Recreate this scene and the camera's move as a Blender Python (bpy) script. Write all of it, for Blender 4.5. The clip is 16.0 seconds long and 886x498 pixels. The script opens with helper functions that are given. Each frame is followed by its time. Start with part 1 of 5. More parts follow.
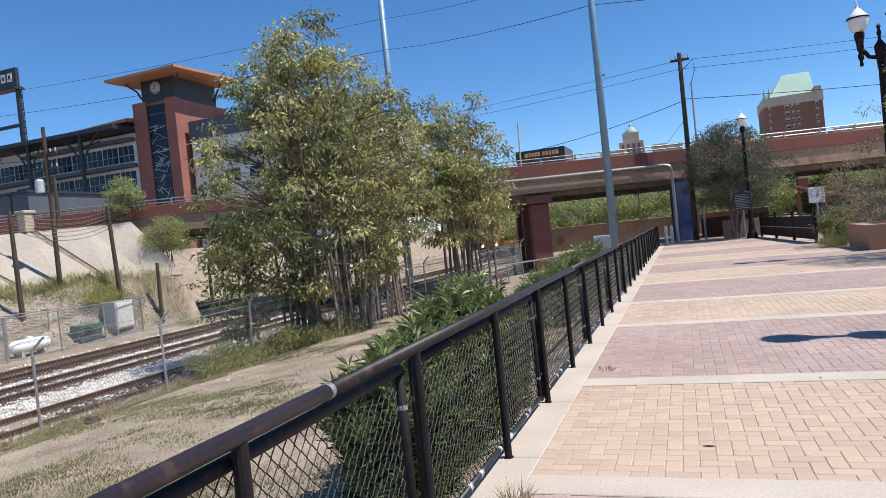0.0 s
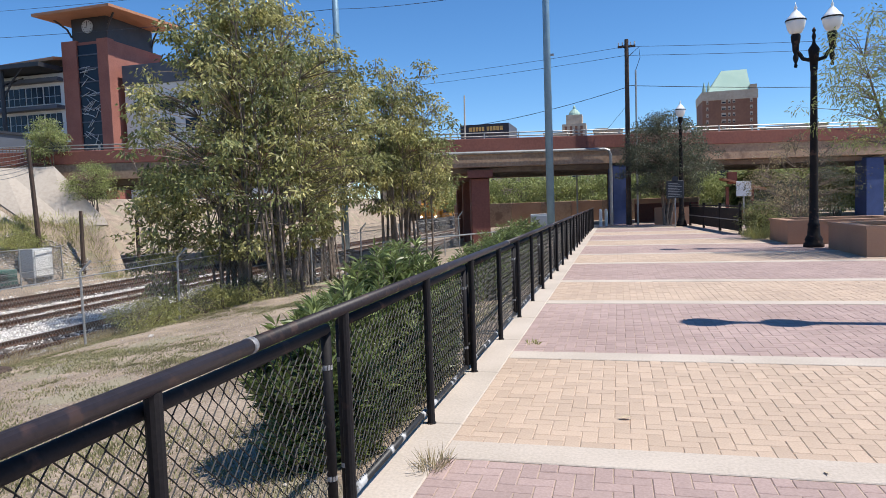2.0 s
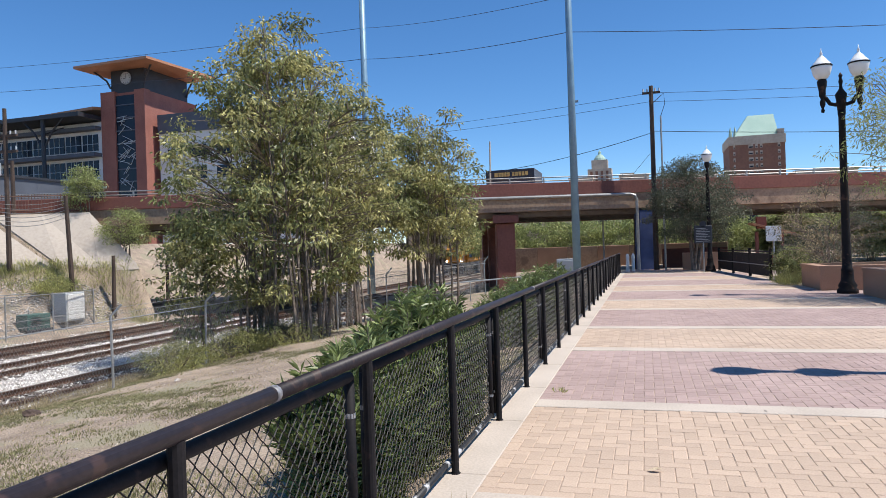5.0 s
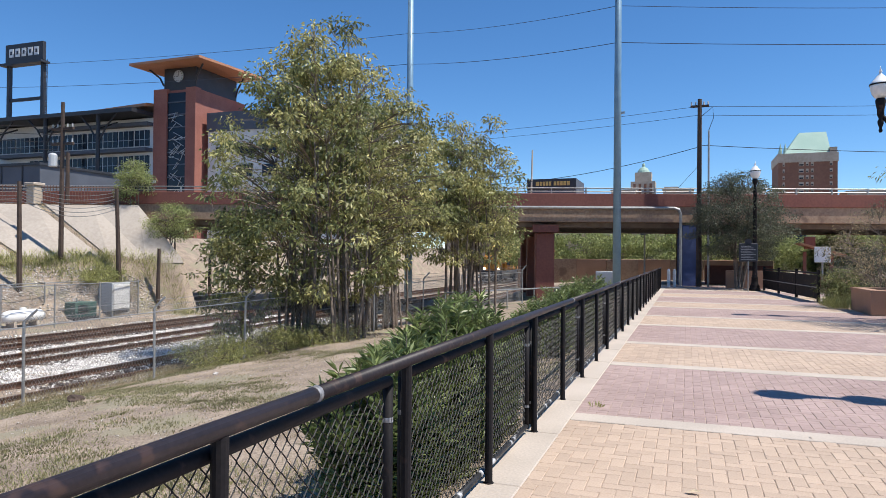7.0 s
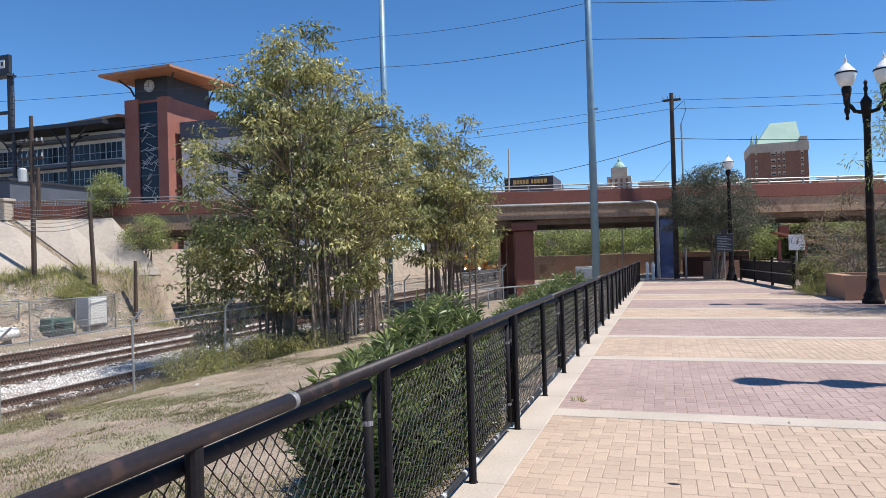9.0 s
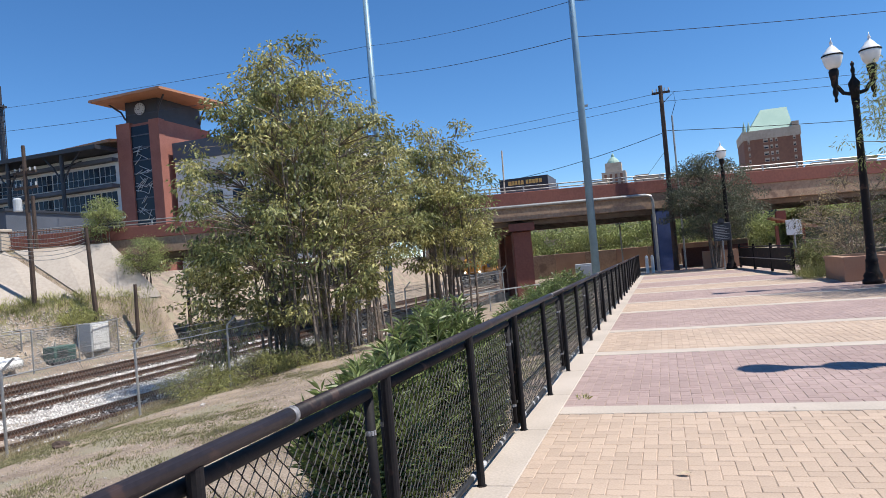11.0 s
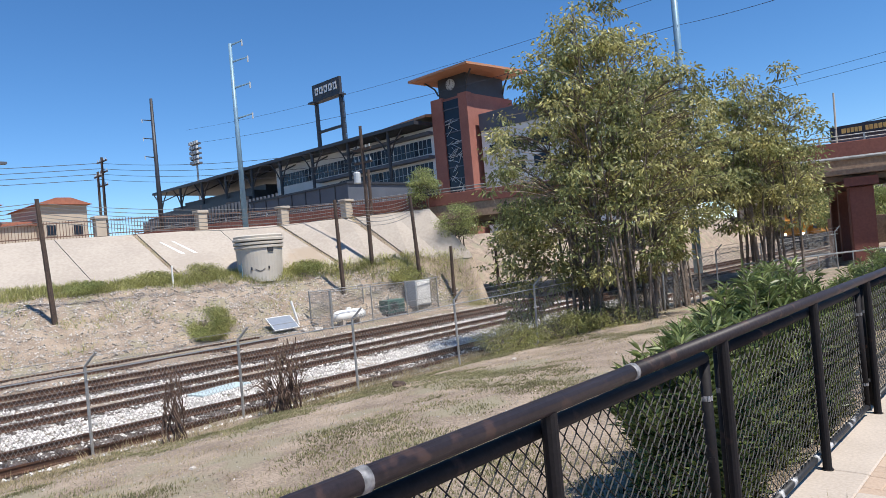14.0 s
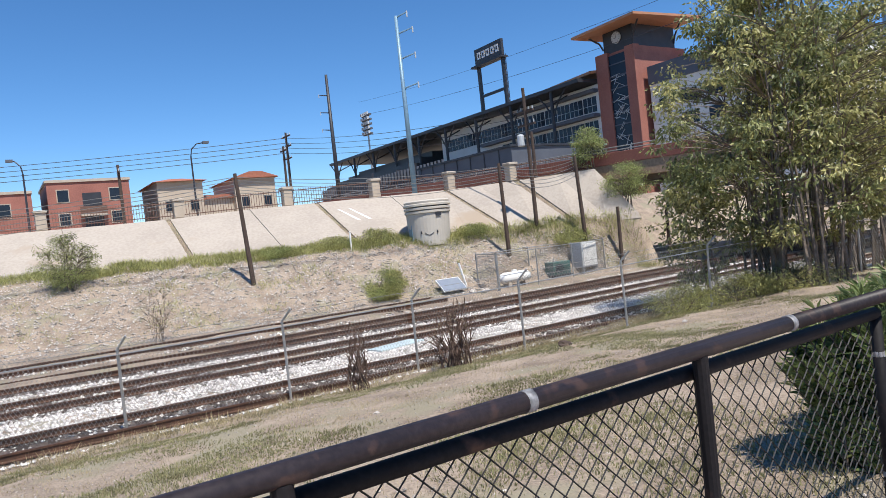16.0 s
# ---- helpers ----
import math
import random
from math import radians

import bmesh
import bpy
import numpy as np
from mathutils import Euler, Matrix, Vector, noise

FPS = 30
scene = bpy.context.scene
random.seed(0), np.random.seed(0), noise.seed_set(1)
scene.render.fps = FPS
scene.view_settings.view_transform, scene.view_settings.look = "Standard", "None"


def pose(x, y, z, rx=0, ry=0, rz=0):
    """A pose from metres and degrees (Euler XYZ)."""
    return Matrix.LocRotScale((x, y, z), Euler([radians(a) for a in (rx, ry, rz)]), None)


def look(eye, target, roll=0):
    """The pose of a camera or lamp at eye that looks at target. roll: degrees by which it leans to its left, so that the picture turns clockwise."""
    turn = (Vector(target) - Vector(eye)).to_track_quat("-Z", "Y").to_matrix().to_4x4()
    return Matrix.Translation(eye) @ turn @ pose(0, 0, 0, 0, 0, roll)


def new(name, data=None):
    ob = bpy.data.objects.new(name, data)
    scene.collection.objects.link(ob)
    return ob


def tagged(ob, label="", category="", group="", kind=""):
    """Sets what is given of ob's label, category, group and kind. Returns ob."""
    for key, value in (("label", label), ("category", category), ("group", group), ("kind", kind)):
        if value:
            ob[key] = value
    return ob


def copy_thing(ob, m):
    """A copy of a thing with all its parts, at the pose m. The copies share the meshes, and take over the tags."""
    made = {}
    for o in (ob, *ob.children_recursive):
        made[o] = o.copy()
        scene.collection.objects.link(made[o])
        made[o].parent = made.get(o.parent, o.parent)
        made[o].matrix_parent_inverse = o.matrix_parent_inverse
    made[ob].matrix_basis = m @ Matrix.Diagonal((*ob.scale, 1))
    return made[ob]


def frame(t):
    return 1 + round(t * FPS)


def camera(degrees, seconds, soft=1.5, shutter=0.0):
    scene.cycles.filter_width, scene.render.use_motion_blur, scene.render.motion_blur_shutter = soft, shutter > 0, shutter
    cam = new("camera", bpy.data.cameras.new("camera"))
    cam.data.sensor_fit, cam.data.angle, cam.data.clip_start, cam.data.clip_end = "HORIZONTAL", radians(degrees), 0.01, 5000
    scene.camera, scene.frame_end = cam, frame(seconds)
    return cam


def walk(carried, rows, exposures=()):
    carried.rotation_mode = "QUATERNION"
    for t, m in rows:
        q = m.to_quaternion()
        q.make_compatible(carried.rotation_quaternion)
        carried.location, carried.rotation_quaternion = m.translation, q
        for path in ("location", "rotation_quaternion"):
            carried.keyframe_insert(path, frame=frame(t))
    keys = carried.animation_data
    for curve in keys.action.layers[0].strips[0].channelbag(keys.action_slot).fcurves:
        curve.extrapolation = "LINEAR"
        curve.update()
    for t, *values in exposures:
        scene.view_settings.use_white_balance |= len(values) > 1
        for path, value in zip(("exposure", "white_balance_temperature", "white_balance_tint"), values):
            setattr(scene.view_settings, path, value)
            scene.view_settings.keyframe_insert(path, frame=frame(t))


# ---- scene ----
cam = camera(66.0, 16.0, soft=0.65)
PATH = [
    (0, (-0.18, -0.162, 1.601), (-0.849, 1.722, 1.569), -5.9),
    (0.5, (-0.136, -0.124, 1.559), (-0.832, 1.748, 1.462), -9.9),
    (1, (-0.154, -0.122, 1.578), (-0.814, 1.758, 1.404), -5.5),
    (1.5, (-0.159, -0.137, 1.56), (-0.742, 1.773, 1.451), -3.3),
    (2, (-0.171, -0.142, 1.568), (-0.671, 1.791, 1.437), -2.0),
    (2.5, (-0.178, -0.124, 1.584), (-0.741, 1.792, 1.471), -2.6),
    (3, (-0.17, -0.131, 1.588), (-0.759, 1.778, 1.5), -3.0),
    (3.5, (-0.146, -0.134, 1.582), (-0.703, 1.784, 1.473), -4.0),
    (4, (-0.152, -0.143, 1.587), (-0.729, 1.771, 1.526), -2.6),
    (6.3, (-0.17, -0.15, 1.579), (-0.717, 1.774, 1.591), -1.1),
    (6.5, (-0.175, -0.161, 1.579), (-0.737, 1.759, 1.578), -0.2),
    (7, (-0.195, -0.148, 1.59), (-0.869, 1.735, 1.611), 0.5),
    (7.5, (-0.169, -0.145, 1.58), (-0.828, 1.743, 1.584), -1.3),
    (8, (-0.165, -0.139, 1.584), (-0.769, 1.768, 1.597), -1.2),
    (8.5, (-0.17, -0.136, 1.585), (-0.784, 1.768, 1.606), -1.1),
    (11, (-0.139, -0.123, 1.581), (-0.755, 1.78, 1.621), -5.0),
    (11.5, (-0.144, -0.125, 1.588), (-0.76, 1.777, 1.623), -4.9),
    (12, (-0.178, -0.129, 1.589), (-0.838, 1.759, 1.642), -5.3),
    (12.5, (-0.206, -0.137, 1.579), (-0.954, 1.717, 1.63), -4.5),
    (13, (-0.232, -0.134, 1.582), (-1.115, 1.661, 1.556), -4.5),
    (13.5, (-0.284, -0.169, 1.568), (-1.437, 1.465, 1.546), -3.8),
    (14, (-0.26, -0.209, 1.577), (-1.619, 1.258, 1.585), -5.1),
    (14.5, (-0.153, -0.124, 1.579), (-1.659, 1.192, 1.562), -4.6),
    (15, (-0.072, -0.151, 1.599), (-1.696, 1.015, 1.61), -4.1),
    (15.5, (-0.056, -0.324, 1.563), (-1.698, 0.817, 1.524), -5.7),
    (16, (-0.028, -0.402, 1.565), (-1.702, 0.692, 1.512), -6.2),
]
walk(cam, [(t, look(eye, aim, roll)) for t, eye, aim, roll in PATH], exposures=((0, 0.30), (16, 0.30)))

# ---- light ----
W = bpy.data.worlds.new("sky")
scene.world = W
W.use_nodes = True
wn = W.node_tree
bg = wn.nodes["Background"]
skyt = wn.nodes.new("ShaderNodeTexSky")
skyt.sky_type = "NISHITA"
skyt.sun_disc = False
SUN_EL, SUN_AZ = 61.5, 90.0          # degrees; azimuth from +y towards +x
skyt.sun_elevation, skyt.sun_rotation = radians(SUN_EL), radians(SUN_AZ)
skyt.altitude, skyt.air_density, skyt.dust_density, skyt.ozone_density = 1800, 1.0, 0.0, 6.0
hs = wn.nodes.new("ShaderNodeHueSaturation")
hs.inputs["Hue"].default_value, hs.inputs["Saturation"].default_value, hs.inputs["Value"].default_value = 0.500, 1.16, 1.30
wn.links.new(skyt.outputs[0], hs.inputs["Color"])
wn.links.new(hs.outputs[0], bg.inputs[0])
bg.inputs[1].default_value = 0.10
sl = bpy.data.lights.new("sun", "SUN")
sl.energy, sl.angle, sl.color = 5.0, radians(0.53), (1.0, 0.95, 0.88)
so = new("sun", sl)
sdir = Vector((math.sin(radians(SUN_AZ)) * math.cos(radians(SUN_EL)), math.cos(radians(SUN_AZ)) * math.cos(radians(SUN_EL)), math.sin(radians(SUN_EL))))
so.matrix_world = look(sdir * 60, (0, 0, 0))


# ---- materials ----
def mat(name, c1, c2=None, rough=0.8, metal=0.0, scale=3.0, fine=40.0, bump=0.3, dist=0.01, island=0.0, rnd=0.0, spots=None, alpha=None):
    """Two colours mixed by coarse and fine noise, with a fine relief. island / rnd: brightness spread per piece. spots: (colour, scale, threshold)."""
    m = bpy.data.materials.new(name)
    m.use_nodes = True
    nt = m.node_tree
    b = nt.nodes["Principled BSDF"]
    b.inputs["Roughness"].default_value = rough
    b.inputs["Metallic"].default_value = metal
    c2 = c2 or tuple(v * 0.75 for v in c1)
    N = nt.nodes.new
    Lk = nt.links.new
    tc = N("ShaderNodeTexCoord")
    n1 = N("ShaderNodeTexNoise"); n1.inputs["Scale"].default_value = scale; n1.inputs["Detail"].default_value = 5
    n2 = N("ShaderNodeTexNoise"); n2.inputs["Scale"].default_value = fine; n2.inputs["Detail"].default_value = 3
    Lk(tc.outputs["Object"], n1.inputs["Vector"]); Lk(tc.outputs["Object"], n2.inputs["Vector"])
    ad = N("ShaderNodeMath"); ad.operation = "MULTIPLY_ADD"; ad.inputs[1].default_value = 0.5
    Lk(n2.outputs["Fac"], ad.inputs[0])
    hf = N("ShaderNodeMath"); hf.operation = "MULTIPLY"; hf.inputs[1].default_value = 0.5
    Lk(n1.outputs["Fac"], hf.inputs[0]); Lk(hf.outputs[0], ad.inputs[2])
    rp = N("ShaderNodeValToRGB")
    rp.color_ramp.elements[0].position, rp.color_ramp.elements[1].position = 0.40, 0.60
    rp.color_ramp.elements[0].color, rp.color_ramp.elements[1].color = (*c2, 1), (*c1, 1)
    Lk(ad.outputs[0], rp.inputs[0])
    col = rp.outputs[0]
    if spots:
        n3 = N("ShaderNodeTexNoise"); n3.inputs["Scale"].default_value = spots[1]; n3.inputs["Detail"].default_value = 6
        Lk(tc.outputs["Object"], n3.inputs["Vector"])
        r3 = N("ShaderNodeValToRGB")
        r3.color_ramp.elements[0].position, r3.color_ramp.elements[1].position = spots[2], spots[2] + 0.08
        mx = N("ShaderNodeMix"); mx.data_type = "RGBA"
        Lk(n3.outputs["Fac"], r3.inputs[0]); Lk(r3.outputs[0], mx.inputs[0])
        Lk(col, mx.inputs[6]); mx.inputs[7].default_value = (*spots[0], 1)
        col = mx.outputs[2]
    if island or rnd:
        src = N("ShaderNodeNewGeometry").outputs["Random Per Island"] if island else N("ShaderNodeObjectInfo").outputs["Random"]
        k = island or rnd
        ma = N("ShaderNodeMapRange"); ma.inputs[3].default_value = 1 - k; ma.inputs[4].default_value = 1 + k * 0.8
        Lk(src, ma.inputs[0])
        vm = N("ShaderNodeVectorMath"); vm.operation = "SCALE"
        Lk(col, vm.inputs[0]); Lk(ma.outputs[0], vm.inputs["Scale"])
        col = vm.outputs[0]
    Lk(col, b.inputs["Base Color"])
    if bump:
        bp = N("ShaderNodeBump"); bp.inputs["Strength"].default_value = bump; bp.inputs["Distance"].default_value = dist
        Lk(ad.outputs[0], bp.inputs["Height"]); Lk(bp.outputs[0], b.inputs["Normal"])
    return m


def leafy(m, k=0.34):
    """Light passes through a leaf."""
    nt = m.node_tree
    b = nt.nodes["Principled BSDF"]
    tr = nt.nodes.new("ShaderNodeBsdfTranslucent")
    mx = nt.nodes.new("ShaderNodeMixShader")
    mx.inputs[0].default_value = k
    nt.links.new(b.inputs["Base Color"].links[0].from_socket, tr.inputs["Color"])
    nt.links.new(b.outputs[0], mx.inputs[1]); nt.links.new(tr.outputs[0], mx.inputs[2])
    nt.links.new(mx.outputs[0], nt.nodes["Material Output"].inputs["Surface"])
    return m


M_paver_y = mat("paver_buff", (0.50, 0.38, 0.285), (0.42, 0.315, 0.235), 0.85, scale=0.7, fine=60, island=0.09)
M_paver_p = mat("paver_rose", (0.395, 0.29, 0.26), (0.32, 0.23, 0.205), 0.85, scale=0.7, fine=60, island=0.10)
M_paver_yo = mat("paver_buff_single", (0.50, 0.38, 0.285), (0.42, 0.315, 0.235), 0.85, scale=0.7, fine=60, rnd=0.09)
M_paver_po = mat("paver_rose_single", (0.395, 0.29, 0.26), (0.32, 0.23, 0.205), 0.85, scale=0.7, fine=60, rnd=0.10)
M_joint = mat("joint_sand", (0.45, 0.345, 0.26), None, 0.95)
M_concrete = mat("concrete_light", (0.52, 0.45, 0.38), (0.42, 0.36, 0.30), 0.9, scale=1.2, fine=50)
M_slope = mat("concrete_slope", (0.43, 0.375, 0.315), (0.36, 0.31, 0.26), 0.9, scale=0.35, fine=6, spots=((0.36, 0.29, 0.22), 0.25, 0.62))
M_black = mat("black_paint", (0.016, 0.014, 0.015), (0.009, 0.008, 0.009), 0.68, scale=2, fine=60, bump=0.15, spots=((0.07, 0.04, 0.03), 6.0, 0.60))
M_rail = mat("black_paint_worn", (0.030, 0.022, 0.024), (0.015, 0.011, 0.013), 0.50, scale=2, fine=60, bump=0.15, spots=((0.058, 0.035, 0.030), 11.0, 0.58))
for m_, k_ in ((M_black, 0.22), (M_rail, 0.35)):
    m_.node_tree.nodes["Principled BSDF"].inputs["Specular IOR Level"].default_value = k_
M_wire = mat("black_wire", (0.012, 0.011, 0.011), None, 0.65, bump=0)
M_rail_scuffed = mat("black_paint_scuffed", (0.020, 0.019, 0.019), (0.012, 0.012, 0.012), 0.5, scale=2, fine=60, bump=0.2, spots=((0.50, 0.50, 0.50), 7.0, 0.56))
M_white_worn = mat("worn_white_metal", (0.30, 0.30, 0.31), (0.10, 0.10, 0.10), 0.5, scale=8)
M_dirt = mat("dirt", (0.385, 0.305, 0.23), (0.20, 0.153, 0.115), 0.97, scale=1.1, fine=24, bump=0.9, dist=0.05, spots=((0.275, 0.24, 0.165), 0.7, 0.54))
M_ballast = mat("ballast", (0.17, 0.135, 0.115), (0.07, 0.054, 0.046), 0.95, scale=2.0, fine=16, bump=1.0, dist=0.08)
M_steel_rust = mat("rusty_rail", (0.13, 0.065, 0.04), (0.07, 0.04, 0.028), 0.7, metal=0.3, scale=4)
M_tie = mat("tie_wood", (0.085, 0.06, 0.045), (0.045, 0.034, 0.028), 0.9, scale=5, rnd=0.25)
M_bridge_red = mat("bridge_red", (0.23, 0.085, 0.062), (0.18, 0.065, 0.05), 0.8, scale=0.5, fine=8)
M_bridge_tan = mat("bridge_tan", (0.40, 0.28, 0.19), (0.28, 0.185, 0.125), 0.85, scale=0.5, fine=8, spots=((0.20, 0.13, 0.09), 0.9, 0.60))
# concrete below the deck, its shade put into a darker colour
M_under_shade = mat("bridge_underside_shade", (0.20, 0.16, 0.13), (0.14, 0.11, 0.09), 0.9)
M_blue = mat("blue_paint", (0.045, 0.075, 0.20), (0.035, 0.06, 0.16), 0.7)
M_pole_blue = mat("pale_blue_steel", (0.21, 0.34, 0.44), (0.17, 0.28, 0.37), 0.45, metal=0.2)
M_galv = mat("galvanised", (0.42, 0.42, 0.41), (0.30, 0.30, 0.29), 0.45, metal=0.6)
M_wood_pole = mat("pole_wood", (0.09, 0.06, 0.045), (0.05, 0.035, 0.028), 0.9, scale=3, fine=30)
M_brick = mat("red_brick", (0.345, 0.14, 0.105), (0.27, 0.105, 0.08), 0.85, scale=0.6, fine=7)
M_roof_or = mat("orange_roof", (0.46, 0.225, 0.125), (0.39, 0.185, 0.10), 0.6, scale=0.5)
M_dark = mat("dark_metal", (0.035, 0.037, 0.045), (0.025, 0.026, 0.032), 0.5, scale=1)
M_grey = mat("grey_panel", (0.10, 0.11, 0.135), (0.075, 0.085, 0.105), 0.6, scale=0.5)
M_whitewall = mat("white_stucco", (0.72, 0.71, 0.69), (0.64, 0.63, 0.61), 0.85, scale=0.5)
M_glass = mat("window_glass", (0.022, 0.028, 0.040), (0.012, 0.016, 0.024), 0.12, scale=0.3, bump=0)
M_glass.node_tree.nodes["Principled BSDF"].inputs["Specular IOR Level"].default_value = 0.3
M_bark = mat("bark", (0.25, 0.20, 0.16), (0.11, 0.086, 0.068), 0.95, scale=4)
M_leaf = leafy(mat("leaf_green", (0.37, 0.375, 0.145), (0.12, 0.14, 0.05), 0.45, scale=0.6, fine=3, bump=0, island=0.45))
M_leaf_y = leafy(mat("leaf_yellow_green", (0.56, 0.515, 0.21), (0.20, 0.20, 0.07), 0.45, scale=0.6, fine=3, bump=0, island=0.45))
M_leaf_o = leafy(mat("leaf_oleander", (0.30, 0.35, 0.13), (0.11, 0.15, 0.05), 0.35, scale=1.5, fine=6, bump=0, island=0.5))
M_leaf_g = leafy(mat("leaf_grey_green", (0.15, 0.165, 0.105), (0.07, 0.082, 0.05), 0.6, scale=0.8, fine=4, bump=0, island=0.4))
M_leaf_b = leafy(mat("leaf_bright", (0.40, 0.42, 0.16), (0.25, 0.29, 0.10), 0.6, scale=0.4, fine=3, bump=0, island=0.4))
M_grass = leafy(mat("grass", (0.45, 0.44, 0.17), (0.29, 0.295, 0.11), 0.7, scale=0.5, fine=3, bump=0, island=0.4))
M_straw = leafy(mat("dry_straw", (0.50, 0.42, 0.25), (0.34, 0.28, 0.16), 0.8, scale=0.5, fine=3, bump=0, island=0.4))
M_planter = mat("planter_tan", (0.42, 0.26, 0.17), (0.34, 0.20, 0.13), 0.9, scale=1)
M_tan = mat("tan_stucco", (0.50, 0.42, 0.33), (0.43, 0.35, 0.27), 0.9, scale=0.6)
M_hotel = mat("hotel_brick", (0.26, 0.13, 0.085), (0.21, 0.10, 0.07), 0.85, scale=0.1, fine=1)
M_stone = mat("pale_stone", (0.50, 0.43, 0.35), (0.42, 0.35, 0.28), 0.85, scale=0.2, fine=1)
M_verd = mat("green_copper", (0.36, 0.50, 0.42), (0.28, 0.42, 0.35), 0.7, scale=0.1)
M_gold = mat("gold_letters", (0.75, 0.52, 0.15), None, 0.5)
M_orange = mat("loco_orange", (0.62, 0.27, 0.04), (0.50, 0.21, 0.03), 0.5, scale=0.8)
M_white = mat("white_enamel", (0.80, 0.80, 0.78), (0.70, 0.70, 0.68), 0.4, scale=2)
M_teal = mat("green_box", (0.06, 0.14, 0.12), (0.045, 0.11, 0.095), 0.5)
M_bgrey = mat("light_grey_box", (0.50, 0.52, 0.53), (0.42, 0.44, 0.45), 0.5)
M_pav = mat("solar_grey", (0.25, 0.28, 0.33), (0.20, 0.23, 0.28), 0.3, bump=0)
M_tank = mat("tank_concrete", (0.54, 0.50, 0.44), (0.46, 0.42, 0.36), 0.85, scale=0.6)
M_asphalt = mat("asphalt", (0.06, 0.058, 0.056), None, 0.9)
M_weed = leafy(mat("ground_weed", (0.34, 0.325, 0.165), (0.21, 0.20, 0.10), 0.7, scale=0.5, fine=3, bump=0, island=0.4))
M_paleblue = mat("pale_blue_board", (0.50, 0.60, 0.62), (0.42, 0.52, 0.55), 0.7)
M_dryleaf = mat("dry_leaf_tan", (0.62, 0.50, 0.34), None, 0.8)
M_globe = mat("lamp_globe", (0.86, 0.86, 0.84), (0.80, 0.80, 0.78), 0.25, bump=0)
M_clay = mat("terracotta", (0.40, 0.15, 0.09), (0.30, 0.105, 0.065), 0.8)


# ---- mesh helpers ----
def ob_from(name, bm, m, parent=None, label="", smooth=False):
    me = bpy.data.meshes.new(name)
    bm.to_mesh(me); bm.free()
    me.materials.append(m)
    if smooth:
        for p in me.polygons:
            p.use_smooth = True
    o = new(name, me)
    if parent:
        o.parent = parent
    if label:
        tagged(o, label)
    return o


def part(name, bm, m, parent, label="", smooth=False):
    return ob_from(name, bm, m, parent, label, smooth)


def thing(name, label, category, at=(0, 0, 0), rz=0, group="", kind=""):
    e = new(name)
    e.empty_display_size = 0.2
    e.matrix_basis = pose(*at, 0, 0, rz)
    return tagged(e, label, category, group, kind)


def box(bm, x0, x1, y0, y1, z0, z1, bevel=0.0):
    vs = [bm.verts.new(p) for p in ((x0, y0, z0), (x1, y0, z0), (x1, y1, z0), (x0, y1, z0), (x0, y0, z1), (x1, y0, z1), (x1, y1, z1), (x0, y1, z1))]
    fs = [bm.faces.new([vs[i] for i in f]) for f in ((3, 2, 1, 0), (4, 5, 6, 7), (0, 1, 5, 4), (1, 2, 6, 5), (2, 3, 7, 6), (3, 0, 4, 7))]
    if bevel:
        es = list({e for f in fs for e in f.edges})
        bmesh.ops.bevel(bm, geom=es, offset=bevel, segments=1, affect="EDGES")
    return bm


def B(x0, x1, y0, y1, z0, z1, bevel=0.0):
    return box(bmesh.new(), x0, x1, y0, y1, z0, z1, bevel)


def tube(bm, a, b, r0, r1=None, n=10, caps=True):
    a, b = Vector(a), Vector(b)
    r1 = r0 if r1 is None else r1
    d = (b - a).normalized()
    u = d.orthogonal().normalized()
    v = d.cross(u)
    r = []
    for p, rad in ((a, r0), (b, r1)):
        r.append([bm.verts.new(p + (u * math.cos(6.28319 * i / n) + v * math.sin(6.28319 * i / n)) * rad) for i in range(n)])
    for i in range(n):
        bm.faces.new((r[0][i], r[0][(i + 1) % n], r[1][(i + 1) % n], r[1][i]))
    if caps:
        bm.faces.new(r[0][::-1]); bm.faces.new(r[1])
    return bm


def T(a, b, r0, r1=None, n=10):
    return tube(bmesh.new(), a, b, r0, r1, n)


def lathe(bm, prof, n=16, at=(0, 0, 0)):
    rings = []
    for r, z in prof:
        rings.append([bm.verts.new((at[0] + r * math.cos(6.28319 * i / n), at[1] + r * math.sin(6.28319 * i / n), at[2] + z)) for i in range(n)])
    for p, q in zip(rings, rings[1:]):
        for i in range(n):
            bm.faces.new((p[i], p[(i + 1) % n], q[(i + 1) % n], q[i]))
    bm.faces.new(rings[0][::-1]); bm.faces.new(rings[-1])
    return bm


def pipe(bm, pts, r, n=6):
    """One bent tube through the points."""
    P = [Vector(p) for p in pts]
    rings, u = [], None
    for i, p in enumerate(P):
        d = (P[min(i + 1, len(P) - 1)] - P[max(i - 1, 0)]).normalized()
        u = d.orthogonal().normalized() if u is None else (u - d * u.dot(d)).normalized()
        v = d.cross(u)
        rings.append([bm.verts.new(p + (u * math.cos(6.28319 * k / n) + v * math.sin(6.28319 * k / n)) * r) for k in range(n)])
    for a, b in zip(rings, rings[1:]):
        for k in range(n):
            bm.faces.new((a[k], a[(k + 1) % n], b[(k + 1) % n], b[k]))
    bm.faces.new(rings[0][::-1]); bm.faces.new(rings[-1])
    return bm


def interp(table, v):
    xs, ys = zip(*table)
    return float(np.interp(v, xs, ys))


